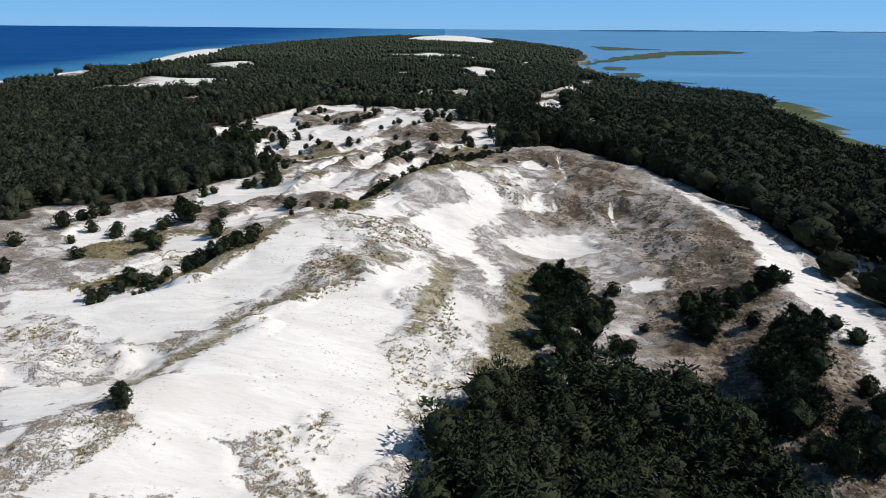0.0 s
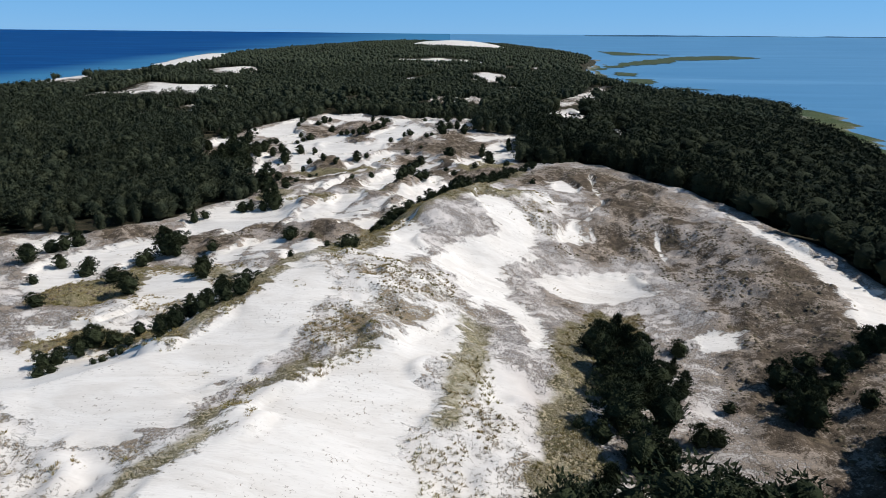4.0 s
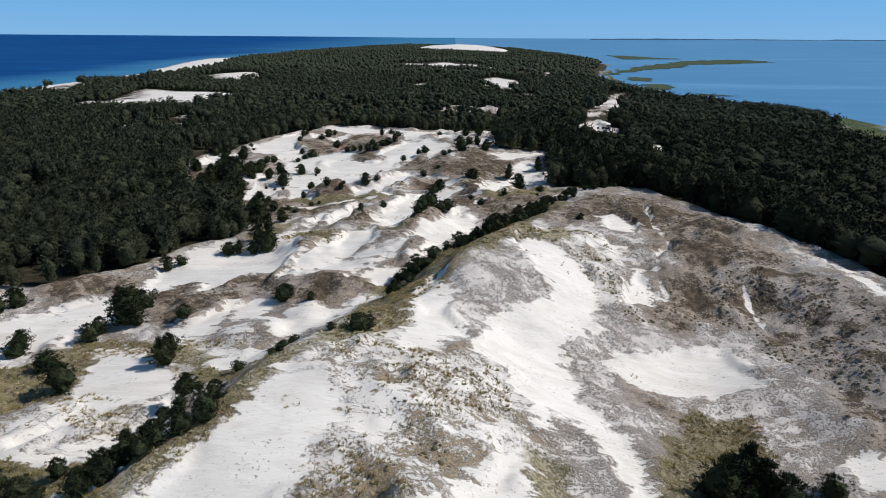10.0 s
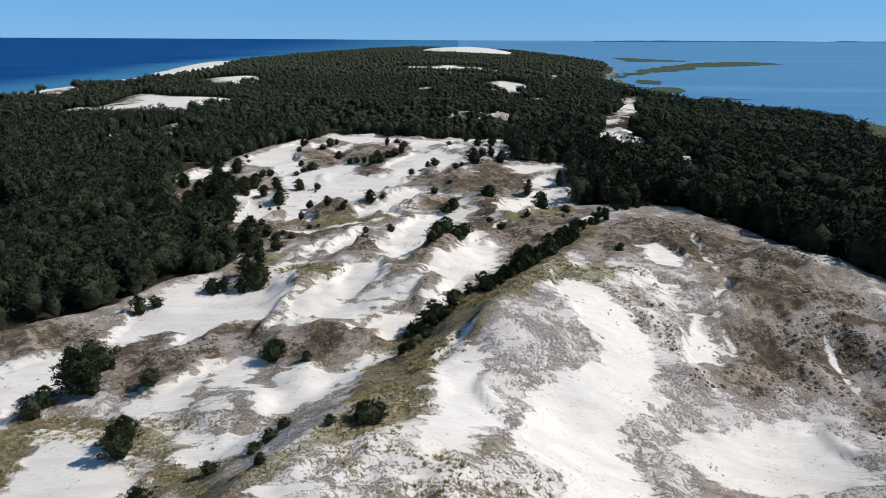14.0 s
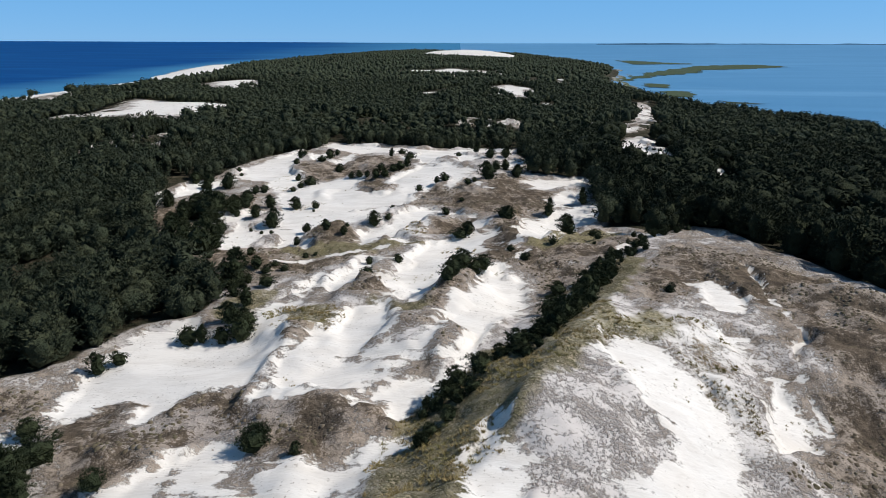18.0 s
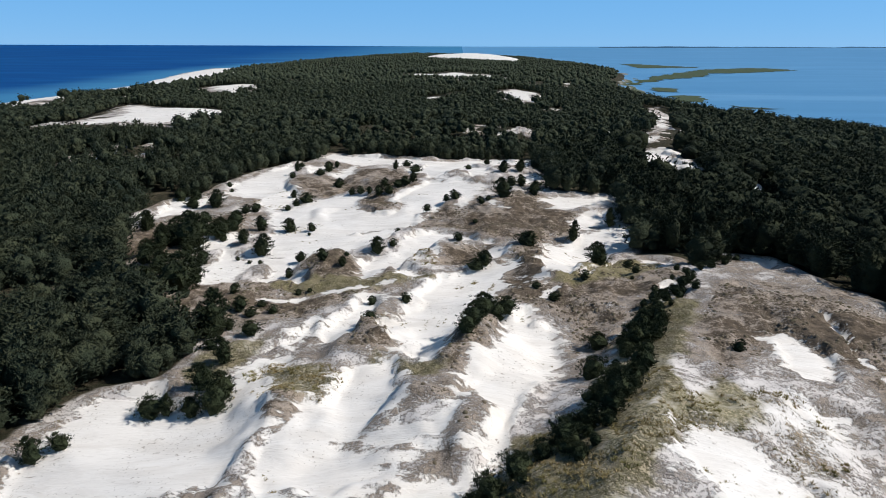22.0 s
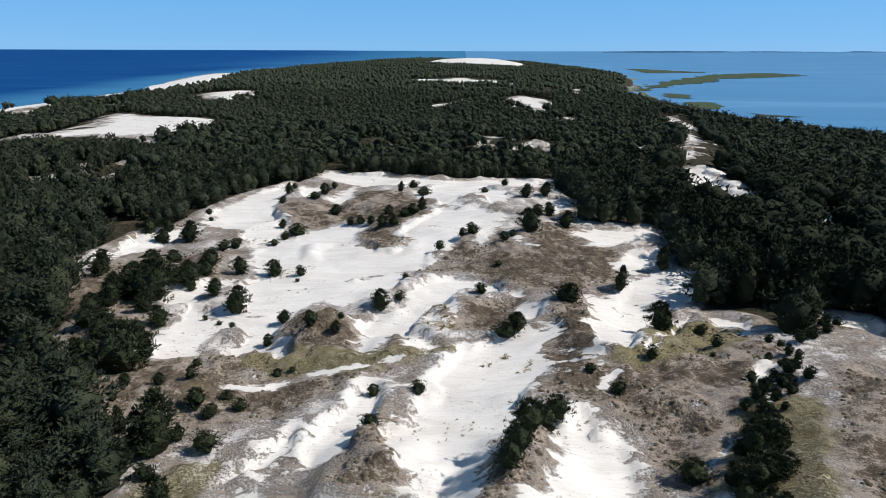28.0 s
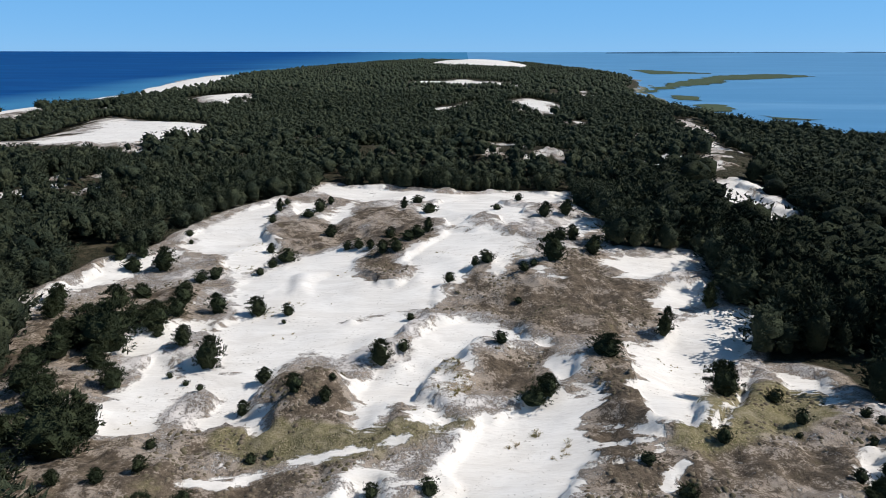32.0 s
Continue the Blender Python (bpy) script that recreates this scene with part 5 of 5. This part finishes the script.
PINES += [(-4.9, 351.1, 4.3), (-0.5, 330.9, 3.9), (-7.0, 315.2, 6.1), (-3.9, 329.0, 3.3), (-13.5, 309.7, 2.3), (-11.4, 311.4, 1.5), (2.5, 322.3, 4.6), (0.9, 353.4, 4.4), (-4.0, 274.6, 3.4), (-19.8, 278.5, 2.3), (-14.1, 264.3, 3.5), (-16.1, 262.4, 2.6), (-29.3, 242.4, 1.9), (-15.4, 299.1, 1.2), (8.7, 288.4, 5.6), (-4.2, 274.2, 3.4), (20.2, 299.8, 5.5), (10.4, 265.5, 5.5), (16.3, 263.2, 2.0), (4.8, 250.5, 2.1), (15.7, 254.7, 2.0), (14.4, 252.3, 0.8), (-5.0, 246.5, 1.3), (24.2, 256.1, 1.5), (-99.0, 290.3, 4.0), (-87.0, 281.4, 6.9), (-83.3, 280.1, 9.1), (-88.5, 274.8, 6.2)]
PINES += [(-90.8, 274.8, 2.7), (-87.5, 264.0, 4.2), (-83.6, 263.4, 3.3), (-81.4, 272.6, 4.3), (-76.2, 267.1, 4.1), (-81.7, 251.3, 4.6), (-81.3, 254.0, 1.9), (-74.6, 249.8, 8.1), (-73.1, 254.1, 6.8), (-83.8, 290.0, 3.4), (-79.5, 288.6, 5.7), (-77.9, 294.0, 3.9), (-79.2, 300.5, 4.0), (-70.9, 279.4, 3.9), (-65.0, 274.2, 5.5), (-80.2, 312.2, 2.7), (-91.7, 320.8, 5.7), (-100.7, 329.6, 4.2), (-104.7, 327.5, 4.2), (-62.1, 245.0, 1.9), (-51.1, 250.1, 1.3), (-48.9, 250.6, 0.8), (-58.7, 237.7, 2.9), (-56.3, 236.2, 1.9), (-55.8, 241.3, 1.3), (-53.0, 238.6, 1.8), (-54.1, 228.8, 2.4), (-58.6, 231.3, 2.2)]
PINES += [(-60.1, 228.2, 8.5), (-61.9, 229.4, 5.5), (-54.7, 217.3, 4.9), (-58.7, 222.7, 2.3), (-62.2, 223.5, 4.1), (-69.9, 238.2, 1.3), (-71.2, 231.8, 3.9), (-68.2, 227.7, 4.3), (-66.3, 232.0, 3.8), (-65.4, 242.3, 2.0), (-52.1, 205.1, 5.1), (-54.9, 204.5, 2.9), (-58.3, 204.7, 3.5), (-60.6, 205.2, 3.0), (-62.0, 206.2, 1.3), (-55.9, 262.2, 2.3)]
rng = np.random.default_rng(11)
for (x, y, tall), z in zip(PINES, at_ground(PINES)):
    pine(x, y, z, tall, rng)

# thicket on the slip face: thin at the foot to the south, a dense belt of low shrubs to the north
for a, b in zip(CREST[2:-1], CREST[3:]):
    dx, dy = b[0] - a[0], b[1] - a[1]
    ln = math.hypot(dx, dy)
    dense = a[1] > 180
    for k in range(int(ln / (0.95 if dense else 3.0))):
        u, off = rng.uniform(0, 1), rng.uniform(3.2, 9.5) if dense else rng.uniform(8, 11)
        if 138 < a[1] < 150:
            continue
        x, y = a[0] + u * dx - off * dy / ln, a[1] + u * dy + off * dx / ln
        pine(x, y, at_ground([(x, y)])[0], rng.uniform(0.9, 2.1), rng)


# ---------------------------------------------------------------- the forest
def scatter(template, places, material, name, label, category, turn=True):
    """One mesh of many copies of a template (vertices, faces), each at x, y, z, scale, height, angle."""
    tv, tf = np.array(template[0], np.float32), np.array(template[1], np.int32)
    n, k = len(places), len(tv)
    c, s = np.cos(places[:, 5])[:, None], np.sin(places[:, 5])[:, None]
    X = (tv[None, :, 0] * c - tv[None, :, 1] * s) * places[:, 3:4] + places[:, 0:1]
    Y = (tv[None, :, 0] * s + tv[None, :, 1] * c) * places[:, 3:4] + places[:, 1:2]
    Z = tv[None, :, 2] * places[:, 4:5] + places[:, 2:3]
    co = np.stack([X, Y, Z], 2).reshape(-1, 3)
    fs = (tf[None] + (np.arange(n) * k)[:, None, None]).reshape(-1, tf.shape[1])
    me = bpy.data.meshes.new(name)
    me.vertices.add(len(co))
    me.vertices.foreach_set("co", co.astype(np.float32).ravel())
    me.loops.add(fs.size)
    me.loops.foreach_set("vertex_index", fs.astype(np.int32).ravel())
    me.polygons.add(len(fs))
    me.polygons.foreach_set("loop_start", np.arange(0, fs.size, tf.shape[1], dtype=np.int32))
    me.update(calc_edges=True)
    me.materials.append(material)
    return tagged(new(name, me), label, category, kind="stuff")


def grow(x0, x1, y0, y1, gap, rng, keep):
    """Jittered places in a box, where keep(x, y) allows."""
    X, Y = np.meshgrid(np.arange(x0, x1, gap), np.arange(y0, y1, gap))
    x = X.ravel() + rng.uniform(-0.8, 0.8, X.size) * gap
    y = Y.ravel() + rng.uniform(-0.8, 0.8, X.size) * gap
    ok = keep(x, y)
    return x[ok], y[ok]


def wooded(x, y):
    sand, green, dark, forest, reed, light, pale = masks(x, y)
    ok = (forest > 0.35) & (land(x, y) > 1.2) & (value_noise(x, y, 8, 57) + 0.5 * value_noise(x, y, 23, 59) > -0.62)
    for p in FAR:                                          # open ground in front of the raised clearings
        for ahead in (6, 13, 20):
            ok &= inside(x, y + ahead, p, 30) < 0
    return ok


def in_sight(x, y, margin):
    return np.abs(x + 12) < 0.70 * np.maximum(y + 20, 0) + margin


rng = np.random.default_rng(23)
CROWNS_EDGE = [dome_crown(rng, w, 0.12, 28, 2, 5, 0.09, p, f, 0.21, 0.70) for w, p, f in ((0.24, 0.35, 1.8), (0.30, 0.45, 2.3), (0.36, 0.42, 2.6), (0.27, 0.5, 2.4), (0.32, 0.4, 2.0))]
CROWNS_NEAR = [dome_crown(rng, w, 0.25, 22, 1, 4, 0.12, p, f, 0.24, 0.80) for w, p, f in ((0.25, 0.4, 1.9), (0.30, 0.5, 2.5), (0.34, 0.45, 2.2), (0.27, 0.4, 2.0))]
CROWNS_MID = [dome_crown(rng, w, 0.35, 10, 1, 2, 0.13, 0.45, 2.2, 0.34, 0.92, (5, 3)) for w in (0.24, 0.29, 0.34, 0.27)]
CROWNS_BROAD = [dome_crown(rng, w, 0.2, 20, 1, 4, 0.10, 0.5, f, 0.32, 0.90, (7, 4)) for w, f in ((0.30, 2.4), (0.36, 2.8), (0.42, 2.6), (0.33, 3.0))]
CROWNS_FAR = [core_mesh(rng, w, 0.45, 4, 2, 0.45, 1.8) for w in (0.24, 0.28, 0.33)]


def stand(x, y, tall_mean, spread, templates, material, name, label, rng, wide=1.0):
    z = height(x, y)
    tall = tall_mean * (1 + spread * rng.uniform(-1, 1, len(x))) * (1 + 0.18 * value_noise(x, y, 40, 51) + 0.20 * value_noise(x, y, 11, 53))
    which = rng.integers(0, len(templates), len(x))
    for k, t in enumerate(templates):
        m = which == k
        if m.any():
            places = np.stack([x[m], y[m], z[m] - 0.2, tall[m] * wide * rng.uniform(0.75, 1.35, m.sum()), tall[m], rng.uniform(0, 6.28, m.sum())], 1)
            scatter(t, places, material, name, label, "forest")


x, y = grow(-330, 260, 25, 420, 3.05, rng, lambda x, y: wooded(x, y) & in_sight(x, y, 70) & (inside(x, y, GROVE) < -2))
west = x < 30
edge = west & (inside(x, y, OPEN) > -11.9) | west & (y > 185) & (y < 300) & (x > -125)
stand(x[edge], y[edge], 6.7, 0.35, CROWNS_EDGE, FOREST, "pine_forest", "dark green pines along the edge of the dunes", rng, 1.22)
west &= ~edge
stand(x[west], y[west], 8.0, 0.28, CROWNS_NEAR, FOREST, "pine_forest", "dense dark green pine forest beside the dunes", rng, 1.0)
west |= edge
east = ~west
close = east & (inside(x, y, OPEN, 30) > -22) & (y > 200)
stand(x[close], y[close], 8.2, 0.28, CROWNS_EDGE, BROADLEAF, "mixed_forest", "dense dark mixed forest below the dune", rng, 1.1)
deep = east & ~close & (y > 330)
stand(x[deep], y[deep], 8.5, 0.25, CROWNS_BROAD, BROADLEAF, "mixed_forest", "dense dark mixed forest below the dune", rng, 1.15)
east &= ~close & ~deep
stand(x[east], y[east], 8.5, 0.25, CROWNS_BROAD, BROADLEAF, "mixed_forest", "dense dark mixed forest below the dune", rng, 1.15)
x, y = grow(0, 90, 30, 130, 2.1, rng, lambda x, y: inside(x, y, GROVE) > -1)
stand(x, y, 5.6, 0.35, CROWNS_EDGE, NEEDLES, "pine_grove", "dense dark pine grove in the hollow", rng, 1.45)
x, y = grow(-480, 330, 420, 950, 4.3, rng, lambda x, y: wooded(x, y) & in_sight(x, y, 60))
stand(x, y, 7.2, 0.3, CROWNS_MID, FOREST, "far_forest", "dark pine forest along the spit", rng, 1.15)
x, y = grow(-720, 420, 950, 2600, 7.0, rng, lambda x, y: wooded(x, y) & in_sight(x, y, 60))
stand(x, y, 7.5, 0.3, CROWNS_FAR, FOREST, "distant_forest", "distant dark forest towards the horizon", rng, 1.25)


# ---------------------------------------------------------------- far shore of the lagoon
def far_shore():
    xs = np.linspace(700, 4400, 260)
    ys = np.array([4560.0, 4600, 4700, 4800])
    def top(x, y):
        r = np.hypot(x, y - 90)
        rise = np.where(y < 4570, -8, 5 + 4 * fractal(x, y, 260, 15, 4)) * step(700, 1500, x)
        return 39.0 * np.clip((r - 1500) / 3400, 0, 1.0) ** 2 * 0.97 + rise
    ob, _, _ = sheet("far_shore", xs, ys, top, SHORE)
    tagged(ob, "low wooded shore across the lagoon, haze painted into its blue colour", "shore", kind="structure")


# ---------------------------------------------------------------- grass and heath
def tuft_mesh(rng, blades, spread, wide):
    """Blades that lean out from one foot; unit height."""
    verts, faces = [], []
    for b in range(blades):
        a = rng.uniform(0, 6.28)
        r = spread * rng.uniform(0.2, 1)
        fx, fy = 0.45 * r * math.cos(a), 0.45 * r * math.sin(a)
        t = rng.uniform(0, 6.28)
        sx, sy = math.cos(t) * wide, math.sin(t) * wide
        n = len(verts)
        verts += [(fx + sx, fy + sy, -0.1), (fx - sx, fy - sy, -0.1), (fx + 0.6 * r * math.cos(a), fy + 0.6 * r * math.sin(a), rng.uniform(0.5, 1.0))]
        faces.append((n, n + 1, n + 2))
    return verts, faces


def cushion_mesh(rng):
    """A low uneven cushion of heath; unit height."""
    ring = [(rng.uniform(0.7, 1.2), 6.283 * k / 6) for k in range(6)]
    verts = [(r * 1.3 * math.cos(a), r * 1.3 * math.sin(a), -0.15) for r, a in ring] + [(r * 0.75 * math.cos(a + 0.4), r * 0.75 * math.sin(a + 0.4), rng.uniform(0.4, 0.75)) for r, a in ring] + [(0, 0, 0.8)]
    faces = []
    for k in range(6):
        n = (k + 1) % 6
        faces += [(k, n, 6 + k), (n, 6 + n, 6 + k), (6 + k, 6 + n, 12)]
    return verts, faces


def cover_plants(templates, box, gap, keep, tall, material, name, label, category, seed):
    rng = np.random.default_rng(seed)
    x, y = grow(*box, gap, rng, keep)
    z = height(x, y)
    which = rng.integers(0, len(templates), len(x))
    for k, t in enumerate(templates):
        m = which == k
        h = tall * (0.4 + 1.0 * rng.uniform(0, 1, m.sum()) ** 1.5)
        scatter(t, np.stack([x[m], y[m], z[m] - 0.03, h * 1.2, h, rng.uniform(0, 6.28, m.sum())], 1), material, name, label, category)


rng = np.random.default_rng(31)


def clump_mesh(rng):
    """A tussock: long blades that lean out low from one foot, with short ones in the middle."""
    tv, tf = tuft_mesh(rng, 17, 1.35, 0.085)
    sv, sf = tuft_mesh(rng, 9, 0.7, 0.10)
    k = len(tv)
    return [(x, y, z * 0.75) for x, y, z in tv] + sv, tf + [tuple(a + k for a in f) for f in sf]


TUFTS = [clump_mesh(rng) for k in range(5)]
HEATHS = [cushion_mesh(rng) for k in range(3)]


def marram_here(x, y):
    sand, green, dark, forest, reed, light, pale = masks(x, y)
    patch = fractal(x, y, 6, 101, 4, 0.8)
    return (forest < 0.3) & (np.maximum(light, green * step(215, 195, y)) > 0.3) & (pale < 0.35) & (patch + 0.4 * green > 0.2) & (sand < 2.5 + 2 * patch)


def stray_here(x, y):
    sand, green, dark, forest, reed, light, pale = masks(x, y)
    return (sand > -2) & (sand < 5) & (fractal(x, y, 9, 111, 4, 0.7) > 1.05) & (pale < 0.3)


def heath_here(x, y):
    sand, green, dark, forest, reed, light, pale = masks(x, y)
    return (forest < 0.3) & (sand < -1.5) & (dark > 0.4) & (fractal(x, y, 6, 121, 3) - 0.5 * light > -0.1)


cover_plants(TUFTS, (-110, 70, 50, 300), 0.56, marram_here, 0.36, GRASS, "marram_grass", "tufts of straw and green marram on the sand", "grass", 41)
cover_plants(TUFTS, (-110, 70, 50, 340), 0.95, stray_here, 0.26, GRASS, "stray_grass", "stray tufts of marram on bare sand", "grass", 43)
cover_plants(HEATHS, (-110, 85, 60, 330), 0.85, heath_here, 0.20, HEATHER, "heath", "low brown heath on the old dunes", "heath", 47)
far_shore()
